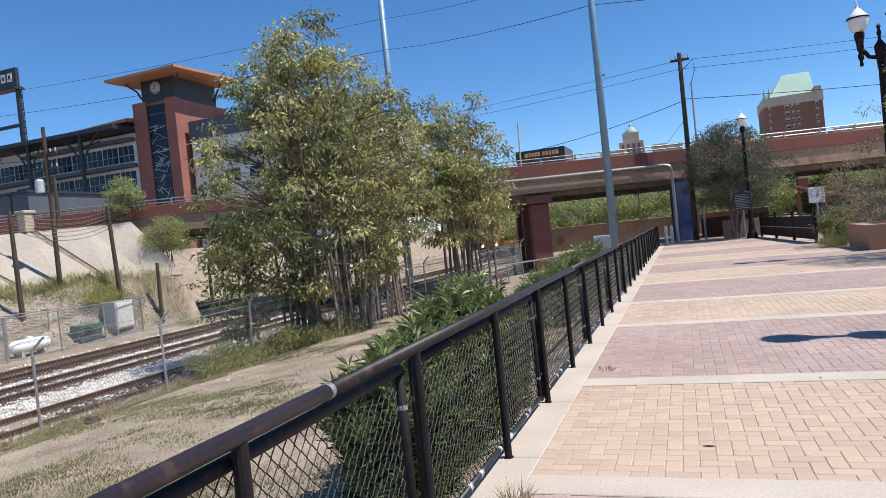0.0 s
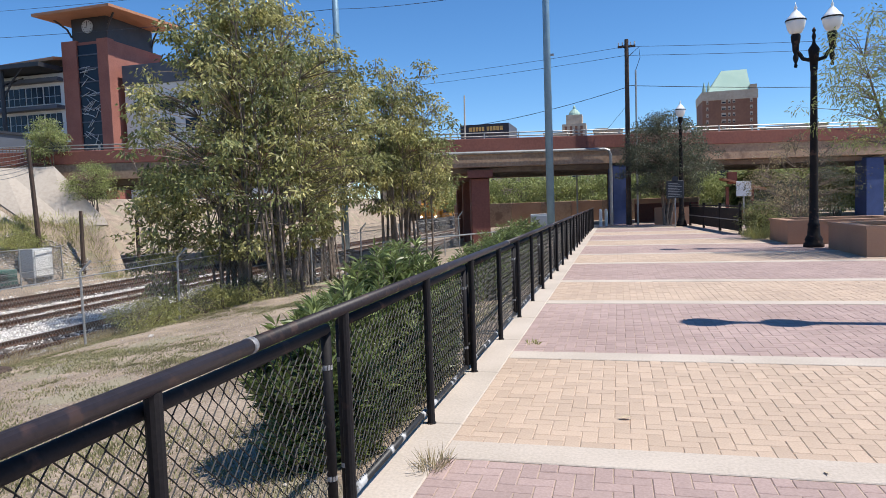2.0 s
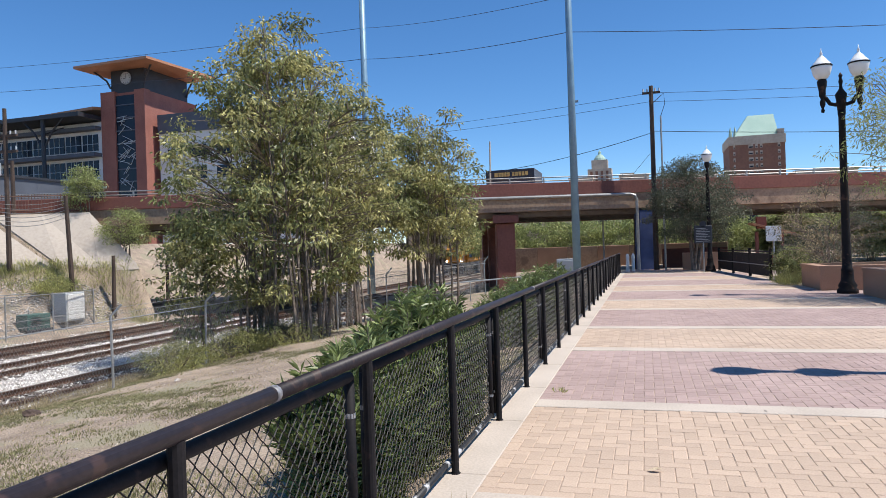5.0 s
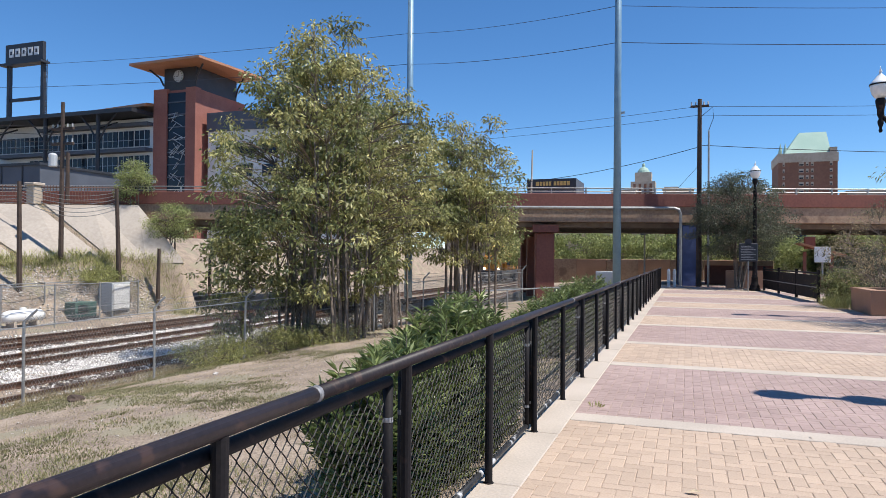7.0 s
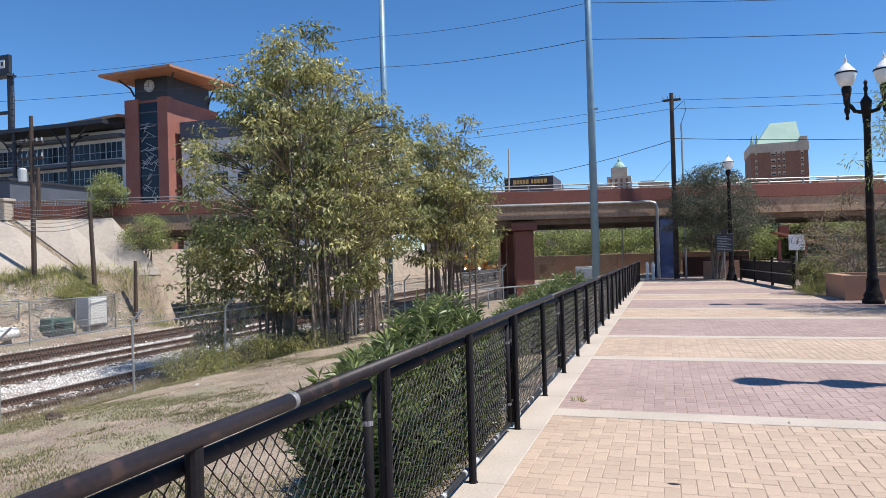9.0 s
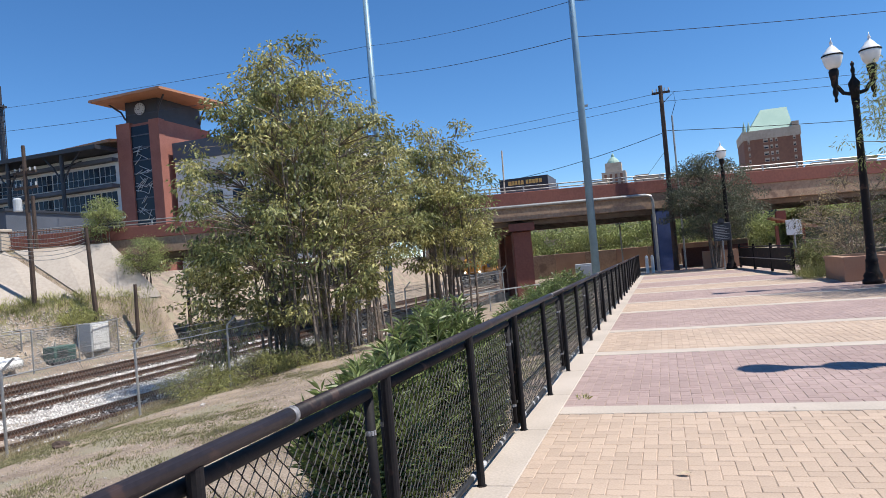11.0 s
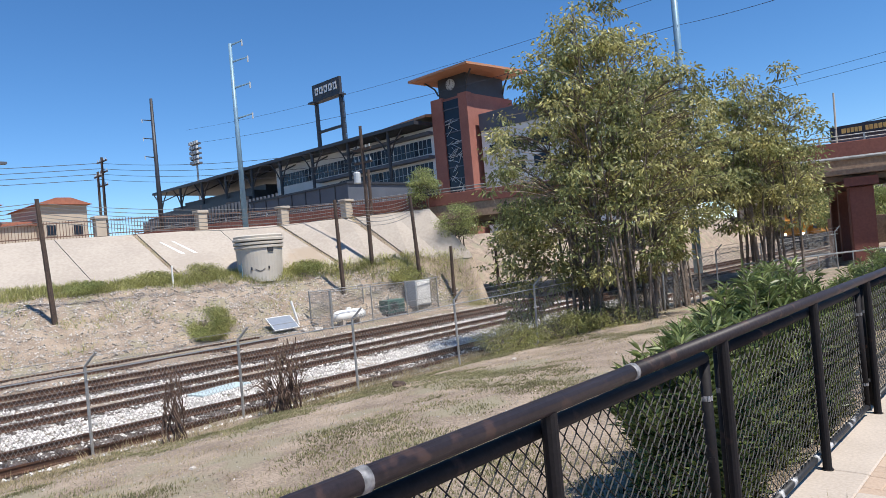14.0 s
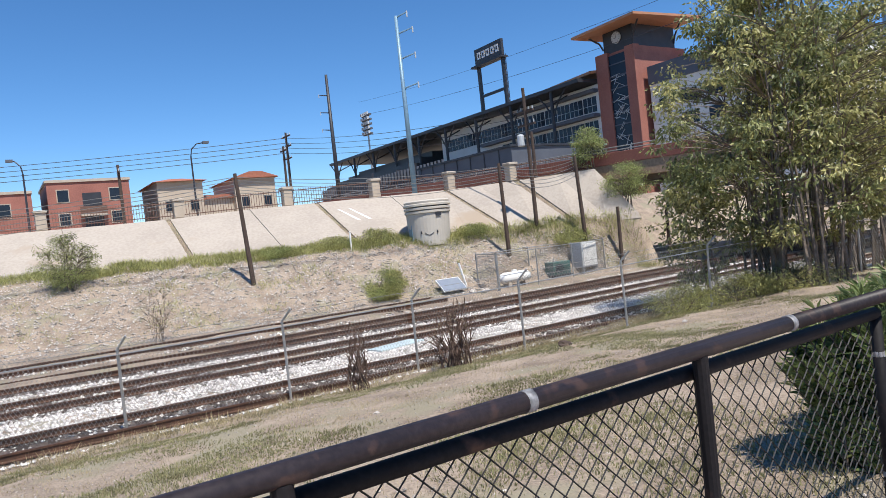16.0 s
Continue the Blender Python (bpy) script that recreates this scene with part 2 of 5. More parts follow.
# ---- the lie of the land ----
TOE = ((-30, -38), (-0.6, -32.0), (6.5, -30.4), (13, -29.4), (17, -29.0), (25, -28.6), (30, -26.9), (31.5, -26.4), (33, -30), (36, -41), (80, -41))
GRASS = ((-30, -52), (0, -42.5), (8, -39.8), (15, -37.2), (23, -34.6), (28, -30.6), (31.5, -27.2), (32.8, -31), (36, -44.5), (80, -44.5))
TOP = ((-30, -56), (0, -48), (8, -45.2), (16, -42.6), (26, -38.4), (28.6, -34.8), (31.4, -30.4), (32.6, -34), (36, -48), (80, -48))
ZTOP = ((-30, 3.9), (0, 4.12), (8, 4.04), (13, 4.22), (26, 4.25), (30, 4.30), (31.4, 4.36), (32.8, 3.2), (80, 3.2))
NEAR = ((-40, -1.55), (-28.6, -1.66), (-26.4, -1.74), (-24.8, -1.95), (-15.5, -1.95), (-13.4, -1.68), (-11, -1.22), (-8, -0.85), (-4, -0.42), (-2, -0.22), (-1.6, -0.2))


def land(x, y):
    """Height of the open ground west of the promenade."""
    t, g, p = interp(TOE, y), interp(GRASS, y), interp(TOP, y)
    if x > t:
        z = interp(NEAR, x)
    elif x > g:
        z = interp(((0, -1.6), (0.45, 0.0), (0.75, 0.95), (1, 1.42)), (t - x) / (t - g))
    elif x > p:
        z = 1.38 + (interp(ZTOP, y) - 1.38) * (g - x) / (g - p)
    else:
        z = interp(ZTOP, y)
    return z


def rough_land(x, y):
    t, g = interp(TOE, y), interp(GRASS, y)
    z = land(x, y)
    if x > g:
        a = 0.07 if x > t else 0.22
        z += a * noise.noise(Vector((x * 0.45, y * 0.45, 0))) + a * 0.5 * noise.noise(Vector((x * 1.7, y * 1.7, 3)))
        z += 0.02 * noise.noise(Vector((x * 6, y * 6, 7)))
    return z


def ax(*segs):
    out = []
    for a, b, s in segs:
        out += list(np.arange(a, b - 1e-6, s))
    return out + [segs[-1][1]]


def sheet(name, xs, ys, zf, m, keep=None):
    vs = [(x, y, zf(x, y)) for y in ys for x in xs]
    n = len(xs)
    fs = []
    for j in range(len(ys) - 1):
        for i in range(n - 1):
            if keep is None or keep((xs[i] + xs[i + 1]) / 2, (ys[j] + ys[j + 1]) / 2):
                fs.append((j * n + i, j * n + i + 1, (j + 1) * n + i + 1, (j + 1) * n + i))
    me = bpy.data.meshes.new(name)
    me.from_pydata(vs, [], fs); me.update()
    me.materials.append(m)
    for p in me.polygons:
        p.use_smooth = True
    return new(name, me)


def ground_z(x, y):
    if x > -1.6:
        return -0.25
    if y > 44 and x > -13:
        return interp(((44, rough_land(x, 44)), (70, -0.3)), y)
    return rough_land(x, y) - (0.06 if interp(TOP, y) < x < interp(GRASS, y) else 0)


gx = ax((-2500, -300, 400), (-300, -60, 20), (-60, -50, 1), (-50, -14, 0.4), (-14, -1.6, 0.3)) + [-1.55, 10, 60, 300, 900, 2500]
gy = ax((-2000, -200, 300), (-200, -20, 20), (-20, -6, 1), (-6, 34, 0.35), (34, 60, 1.3), (60, 300, 30), (300, 3000, 450))
ground = tagged(sheet("ground", gx, gy, ground_z, M_dirt), "dry brown dirt with sparse weeds", "ground", kind="structure")

# ---- promenade ----
XW0, XW1 = -1.275, 9.4
slab = tagged(ob_from("floor", B(-1.62, 60, -30, 44, -0.6, -0.009), M_joint), "sand bed below the promenade pavers", "pavement", kind="structure")
kerb = thing("kerb_edge", "pale concrete edging strip under the black fence", "kerb", kind="structure")
y = -6.0
while y < 43:
    part("edging", B(-1.66, XW0, y + 0.004, y + 1.496, -0.3, 0.0, 0.008), M_concrete, kerb)
    y += 1.5
BANDS = sorted([3.86 + 6.42 * k for k in range(-2, 7)] + [6.60 + 6.42 * k for k in range(-2, 6)])      # near edges of the cross bands
BW = 0.31
bands = thing("cross_bands", "pale concrete bands across the brick promenade", "pavement", kind="structure")
for b in BANDS:
    part("band", B(XW0 + 0.004, XW1, b, b + BW, -0.2, 0.001, 0.006), M_concrete, bands)


def pavers(y0, y1, w):
    """Herringbone blocks clipped to a bay: rows of (x0, x1, y0, y1)."""
    out = []
    nx, ny = int((XW1 - XW0) / w) + 2, int((y1 - y0) / w) + 2
    for i in range(-2, nx):
        for j in range(-2, ny):
            d = (i - j) % 4
            if d == 0:
                r = (i, i + 2, j, j + 1)
            elif d == 3:
                r = (i, i + 1, j, j + 2)
            else:
                continue
            x0, x1 = max(XW0 + r[0] * w, XW0), min(XW0 + r[1] * w, XW1)
            a, b = max(y0 + r[2] * w, y0), min(y0 + r[3] * w, y1)
            if x1 - x0 > 0.03 and b - a > 0.03:
                out.append((x0 + 0.0018, x1 - 0.0018, a + 0.0018, b - 0.0018))
    return out


def paver_verts(x0, x1, y0, y1, z):
    c = 0.005
    return [(x0, y0, -0.05), (x1, y0, -0.05), (x1, y1, -0.05), (x0, y1, -0.05), (x0, y0, z - c), (x1, y0, z - c), (x1, y1, z - c), (x0, y1, z - c),
            (x0 + c, y0 + c, z), (x1 - c, y0 + c, z), (x1 - c, y1 - c, z), (x0 + c, y1 - c, z)]


PF = [(0, 1, 5, 4), (1, 2, 6, 5), (2, 3, 7, 6), (3, 0, 4, 7), (4, 5, 9, 8), (5, 6, 10, 9), (6, 7, 11, 10), (7, 4, 8, 11), (8, 9, 10, 11)]
paving = thing("brick_paving", "buff and rose herringbone block paving", "pavement", kind="structure")
rp = random.Random(4)
joined = {0: ([], []), 1: ([], [])}
shared = {}
singles = []
for k in range(len(BANDS) - 1):
    y0, y1 = BANDS[k] + BW, BANDS[k + 1]
    tone = 1 - k % 2                   # 0 rose, 1 buff
    for r in pavers(y0, y1, 0.105):
        z = -0.004 + rp.uniform(-0.002, 0.002)
        if 4.17 < r[2] < 6.4 and -1.2 < r[0] < 1.6 and len(singles) < 300:
            singles.append((r, z, tone))
            continue
        V, F = joined[tone]
        n = len(V)
        V.extend(paver_verts(*r, z))
        F.extend([tuple(n + i for i in f) for f in PF])
for tone, (V, F) in joined.items():
    me = bpy.data.meshes.new("pavers")
    me.from_pydata(V, [], F); me.update()
    me.materials.append(M_paver_y if tone else M_paver_p)
    o = new("pavers", me)
    o.parent = paving
    tagged(o, ("buff" if tone else "rose") + " concrete paving blocks", kind="stuff")

# ---- black promenade fence ----
XF = -1.5
PER = 1.51
Y0F = 4.49 - PER * 3                    # a post at -0.04
fence = thing("promenade_fence", "black painted pipe fence with chain-link infill", "fence", kind="structure")
NPOST = 26
postm = None
for k in range(-2, NPOST):
    y = Y0F + k * PER
    if postm is None:
        bm = T((0, 0, 0.0), (0, 0, 1.05), 0.027, n=12)
        tube(bm, (0, 0, 0.0), (0, 0, 0.006), 0.036, n=12)
        o = part("post", bm, M_black, fence, smooth=False)
        postm = o.data
    else:
        o = new("post", postm); o.parent = fence
    o.location = (XF, y + {0: 0.11, 1: 0.075}.get(k, 0.0), 0)
seg = 6.04
for k in range(-1, 7):
    y = 2.09 + seg * k
    part("top_rail", T((XF, y + 0.002, 1.07), (XF, min(y + seg - 0.002, 38.4), 1.07), 0.030, n=14), M_rail, fence, smooth=True)
for y in (0.784, 2.094, 8.13, 14.2, 20.2):
    part("rail_sleeve", T((XF, y - 0.014, 1.07), (XF, y + 0.014, 1.07), 0.0328, n=14), M_white_worn, fence, "scuffed silver sleeve", smooth=True)
XM = XF - 0.052
# infill frames, two bays long
frame_m, mesh_m = None, None
for k in range(-1, 13):
    y0 = Y0F + (2 * k) * PER + 0.075
    y1 = y0 + 2 * PER - 0.18
    if frame_m is None:
        L2 = y1 - y0
        bm = bmesh.new()
        tube(bm, (0, 0, 0.985), (0, L2, 0.985), 0.027, n=12)
        tube(bm, (0, 0, 0.05), (0, 0, 0.975), 0.026, n=10)
        tube(bm, (0, L2, 0.05), (0, L2, 0.975), 0.026, n=10)
        o = part("infill_frame", bm, M_black, fence, smooth=True)
        frame_m = o.data
        low_m = part("bottom_rail", T((0, 0, 0.07), (0, L2, 0.07), 0.024, n=10), M_rail_scuffed, fence, "black bottom rail scuffed white", smooth=True)
        low_m.location = (XM, y0, 0)
        low_m = low_m.data
        # chain link: zigzag wires hooked to one another
        p, hgt, r = 0.0365, 0.88, 0.0027
        nz = int(hgt / p)
        V, F = [], []
        nw = int(L2 / (2 * p))
        for w in range(nw):
            for s in range(nz):
                za, zb = 0.085 + s * p, 0.085 + (s + 1) * p
                ya = 0.02 + w * 2 * p + (p if s % 2 else -0.0)
                yb = 0.02 + w * 2 * p + (0.0 if s % 2 else p)
                for (ya2, yb2, off) in ((ya, yb, 0.002), (2 * (0.02 + w * 2 * p + p) - ya, 2 * (0.02 + w * 2 * p + p) - yb, -0.002)):
                    n = len(V)
                    dy, dz = yb2 - ya2, zb - za
                    l = math.hypot(dy, dz)
                    px, pz = -dz / l * r, dy / l * r
                    for (yy, zz) in ((ya2, za), (yb2, zb)):
                        V += [(off + r, yy, zz), (off - r * 0.5, yy + px, zz + pz), (off - r * 0.5, yy - px, zz - pz)]
                    F += [(n, n + 1, n + 4, n + 3), (n + 1, n + 2, n + 5, n + 4), (n + 2, n, n + 3, n + 5)]
        me = bpy.data.meshes.new("chain_link")
        me.from_pydata(V, [], F); me.update()
        me.materials.append(M_wire)
        mesh_m = me
    else:
        o = new("bottom_rail", low_m); o.parent = fence; o.location = (XM, y0, 0)
        o = new("infill_frame", frame_m); o.parent = fence
    o.location = (XM, y0, 0)
    c = new("chain_link", mesh_m); c.parent = fence; c.location = (XM, y0, 0)
    for yy in (y0, y1):
        for zz in (0.25, 0.52, 0.80):
            if k < 4:
                part("tie_band", T((XM, yy, zz - 0.012), (XM, yy, zz + 0.012), 0.0275, n=8), M_white_worn if zz != 0.52 else M_black, fence)

# ---- railway ----
def cx(kind, y):
    a, c, y1 = {"A": (-15.55, 0.0016, 20), "B": (-20.2, 0.0017, 20), "C": (-24.1, 0.0026, 20), "D": (-27.5, 0.0012, 17)}[kind]
    return a - (c * (y1 - y) ** 2 if y < y1 else 0)


def ribbon(name, fn, ys, prof, m, parent, label=""):
    """Sweep a profile of (offset, height) along a line x = fn(y)."""
    bm = bmesh.new()
    rows = []
    for y in ys:
        x = fn(y)
        t = Vector((fn(y + 0.1) - x, 0.1, 0)).normalized()
        nrm = Vector((t.y, -t.x, 0))
        rows.append([bm.verts.new(Vector((x, y, 0)) + nrm * o + Vector((0, 0, h))) for o, h in prof])
    k = len(prof)
    for a, b in zip(rows, rows[1:]):
        for i in range(k):
            bm.faces.new((a[i], b[i], b[(i + 1) % k], a[(i + 1) % k]))
    bm.faces.new(rows[0]); bm.faces.new(rows[-1][::-1])
    return part(name, bm, m, parent, label)


ZR = -1.74
RAILP = [(-0.07, -0.17), (0.07, -0.17), (0.07, -0.15), (0.012, -0.13), (0.012, -0.045), (0.036, -0.035), (0.036, 0), (-0.036, 0), (-0.036, -0.035), (-0.012, -0.045), (-0.012, -0.13), (-0.07, -0.15)]
tie_m = None
for kind, ya, yb in (("A", -14, 130), ("B", -14, 130), ("C", -14, 130), ("D", -14, 17)):
    tr = thing("railway_track", "rusty steel rails on dark wooden ties" if kind != "D" else "disused rusty siding ending beside a solar panel", "railway track", group="parallel tracks", kind="structure")
    ys = list(np.arange(ya, min(yb, 22), 1.0)) + ([24, 30, 40, 60, 90, 130] if yb > 22 else [yb])
    for s in (-0.7525, 0.7525):
        ribbon("rail", (lambda y, kind=kind, s=s: cx(kind, y) + s), ys, [(o, h + ZR + (0.16 if kind == "D" else 0.0)) for o, h in RAILP], M_steel_rust, tr)
    # loose bed of crushed stone
    if kind != "D":
        bx = [-1.9, -1.35, -1.0, -0.5, 0, 0.5, 1.0, 1.35, 1.9]
        bz = [-0.34, -0.24, -0.19, -0.2, -0.2, -0.2, -0.19, -0.24, -0.34]
        yy = ax((-14, 34, 0.25), (34, 130, 4))
        V, F = [], []
        for y in yy:
            for o, h in zip(bx, bz):
                V.append((cx(kind, y) + o + 0.06 * noise.noise(Vector((o * 3, y * 2, 1))), y, ZR + h + 0.045 * noise.noise(Vector((o * 4, y * 4, ord(kind))))))
        n = len(bx)
        for j in range(len(yy) - 1):
            for i in range(n - 1):
                F.append((j * n + i, j * n + i + 1, (j + 1) * n + i + 1, (j + 1) * n + i))
        me = bpy.data.meshes.new("ballast_bed"); me.from_pydata(V, [], F); me.update(); me.materials.append(M_ballast)
        o = new("ballast_bed", me); o.parent = tr
    y = ya + 0.2
    while y < min(yb, 44):
        if tie_m is None:
            o = part("tie", B(-1.3, 1.3, -0.11, 0.11, -0.33, -0.172, 0.01), M_tie, tr)
            tie_m = o.data
        else:
            o = new("tie", tie_m); o.parent = tr
        h = 0.03 * math.sin(y * 7.3)
        o.matrix_basis = pose(cx(kind, y) + h, y, ZR + (0.0 if kind != "D" else 0.16), 0, 0, math.degrees(math.atan2(cx(kind, y + 0.1) - cx(kind, y), -0.1)) + 180 + 40 * h)
        y += 0.56

# ---- concrete embankment ----
emb = thing("embankment", "pale concrete paved embankment below the street", "embankment", kind="structure")
EY = [-30, -14, -8, -2.2, 3.1, 8.8, 13.5, 17.5, 22.0, 25.5, 28.6, 31.4]
WIDE = (8.8, 17.5, 25.5, 28.6)             # joints washed out and overgrown
for a, b in zip(EY, EY[1:]):
    bm = bmesh.new()
    rows = []
    for t in (0, 0.5, 1):
        ga, gb_w = (0.13 if a in WIDE else 0.02), (0.13 if b in WIDE else 0.02)
        y = a + ga + (b - a - ga - gb_w) * t
        g, p, zt = interp(GRASS, y), interp(TOP, y), interp(ZTOP, y)
        rows.append([bm.verts.new(q) for q in ((g + 0.2, y, 1.08), (g, y, 1.43), (p, y, zt + 0.05), (p - 2.5, y, zt + 0.07), (p - 2.5, y, zt - 0.3), (p, y, zt - 0.4))])
    for r, s in zip(rows, rows[1:]):
        for i in range(6):
            bm.faces.new((r[i], s[i], s[(i + 1) % 6], r[(i + 1) % 6]))
    bm.faces.new(rows[0]); bm.faces.new(rows[-1][::-1])
    part("concrete_panel", bm, M_slope, emb)

# ---- road bridge ----
BRA = math.degrees(math.atan(0.31))


def bridge_pt(u, v, z):
    """u along the deck from the promenade line, v away from the camera."""
    c, s = math.cos(radians(BRA)), math.sin(radians(BRA))
    return Vector((u * c - v * s, 41.7 + u * s + v * c, z))


br = thing("road_bridge", "red and tan concrete road bridge over the railway", "bridge", at=(0, 41.7, 0), rz=BRA, kind="structure")
part("parapet", B(-60, 46, -0.02, 0.25, 4.56, 5.30, 0.02), M_bridge_red, br, "dull red concrete parapet")
part("girder", B(-60, 46, 0.06, 0.75, 3.66, 4.56), M_bridge_tan, br, "tan concrete edge girder")
part("deck", B(-60, 46, 0.3, 14, 4.30, 4.42), M_asphalt, br)
# beams, flange and abutment carry the deck's shade in their colour
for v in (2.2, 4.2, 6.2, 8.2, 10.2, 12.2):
    part("beam", B(-60, 46, v, v + 0.6, 3.5, 4.3), M_under_shade, br)
part("lower_flange", B(-60, 46, 0.75, 1.3, 3.36, 3.62), M_under_shade, br)
part("abutment", B(-40, -38.6, 0.4, 13.9, -2.2, 4.28), M_under_shade, br, "concrete abutment wall in the shade-darkened underside tone")
part("far_parapet", B(-60, 46, 14, 14.3, 3.5, 5.25), M_bridge_red, br)
for z in (5.42, 5.62):
    part("bridge_rail", T((-60, 0.1, z), (46, 0.1, z), 0.035, n=6), M_galv, br)
for i in range(-29, 23):
    part("rail_post", B(i * 2 - 0.04, i * 2 + 0.04, 0.06, 0.14, 5.24, 5.66), M_galv, br)
part("pier_cap", B(-9.05, -7.55, 0.2, 13.8, 3.05, 3.49), M_bridge_red, br)
for v in (0.5, 6.5, 12.3):
    part("pier", B(-8.85, -7.75, v, v + 1.1, -2.2, 3.02, 0.05), M_bridge_red, br, "dull red concrete pier")
part("pier", B(-0.44, 0.46, 0.1, 1.1, -0.2, 3.5, 0.03), M_blue, br, "blue painted concrete pier at the path")
part("pier", B(15.2, 16.3, 0.3, 1.4, -0.2, 3.5, 0.03), M_blue, br)
bm = bmesh.new()
pipe(bm, [(-12, -0.12, 4.47), (-1.0, -0.12, 4.47), (-0.72, -0.12, 4.38), (-0.62, -0.12, 4.1), (-0.62, -0.12, 0.0)], 0.09, 8)
part("drain_pipe", bm, M_galv, br, "galvanised drain pipe")

# ---- poles ----
def steel_pole(name, x, y, z, h, r0, r1, m, label):
    p = thing(name, label, "utility pole", (x, y, z))
    part("shaft", T((0, 0, 0), (0, 0, h), r0, r1, 14), m, p, smooth=True)
    return p


p1 = steel_pole("steel_pole", -3.60, 35.9, -0.6, 24, 0.215, 0.14, M_pole_blue, "tall pale blue painted steel utility pole")
part("bracket", B(-0.05, 0.35, -0.04, 0.04, 9.6, 9.7), M_galv, p1)
p2 = steel_pole("steel_pole", -22.3, 53.0, -1.9, 30, 0.34, 0.22, M_pole_blue, "tall pale blue steel utility pole beside the tracks")


# ---- plants ----
def leaf_mesh(name, pts, dirs, ln, wd, m, parent, seed, label="", droop=0.0):
    """Folded pointed leaves: one island each."""
    g = np.random.default_rng(seed)
    P, D = np.asarray(pts, float), np.asarray(dirs, float)
    n = len(P)
    D = D / (np.linalg.norm(D, axis=1)[:, None] + 1e-9)
    S = np.cross(D, g.normal(size=(n, 3)))
    S /= np.linalg.norm(S, axis=1)[:, None] + 1e-9
    U = np.cross(S, D)
    l = ln * g.uniform(0.65, 1.25, (n, 1))
    w = wd * g.uniform(0.7, 1.2, (n, 1))
    tip = P + D * l
    tip[:, 2] -= droop * l[:, 0]
    mid = P + D * l * 0.45
    V = np.stack([P, mid + S * w * 0.5 + U * w * 0.18, tip, mid - S * w * 0.5 + U * w * 0.18], 1).reshape(-1, 3)
    i = np.arange(n) * 4
    F = np.concatenate([np.stack([i, i + 1, i + 2], 1), np.stack([i, i + 2, i + 3], 1)])
    me = bpy.data.meshes.new(name)
    me.from_pydata(V.tolist(), [], F.tolist()); me.update()
    me.materials.append(m)
    o = new(name, me)
    if parent:
        o.parent = parent
    if label:
        tagged(o, label)
    return o


def unit(g, n):
    d = g.normal(size=(n, 3))
    return d / np.linalg.norm(d, axis=1)[:, None]


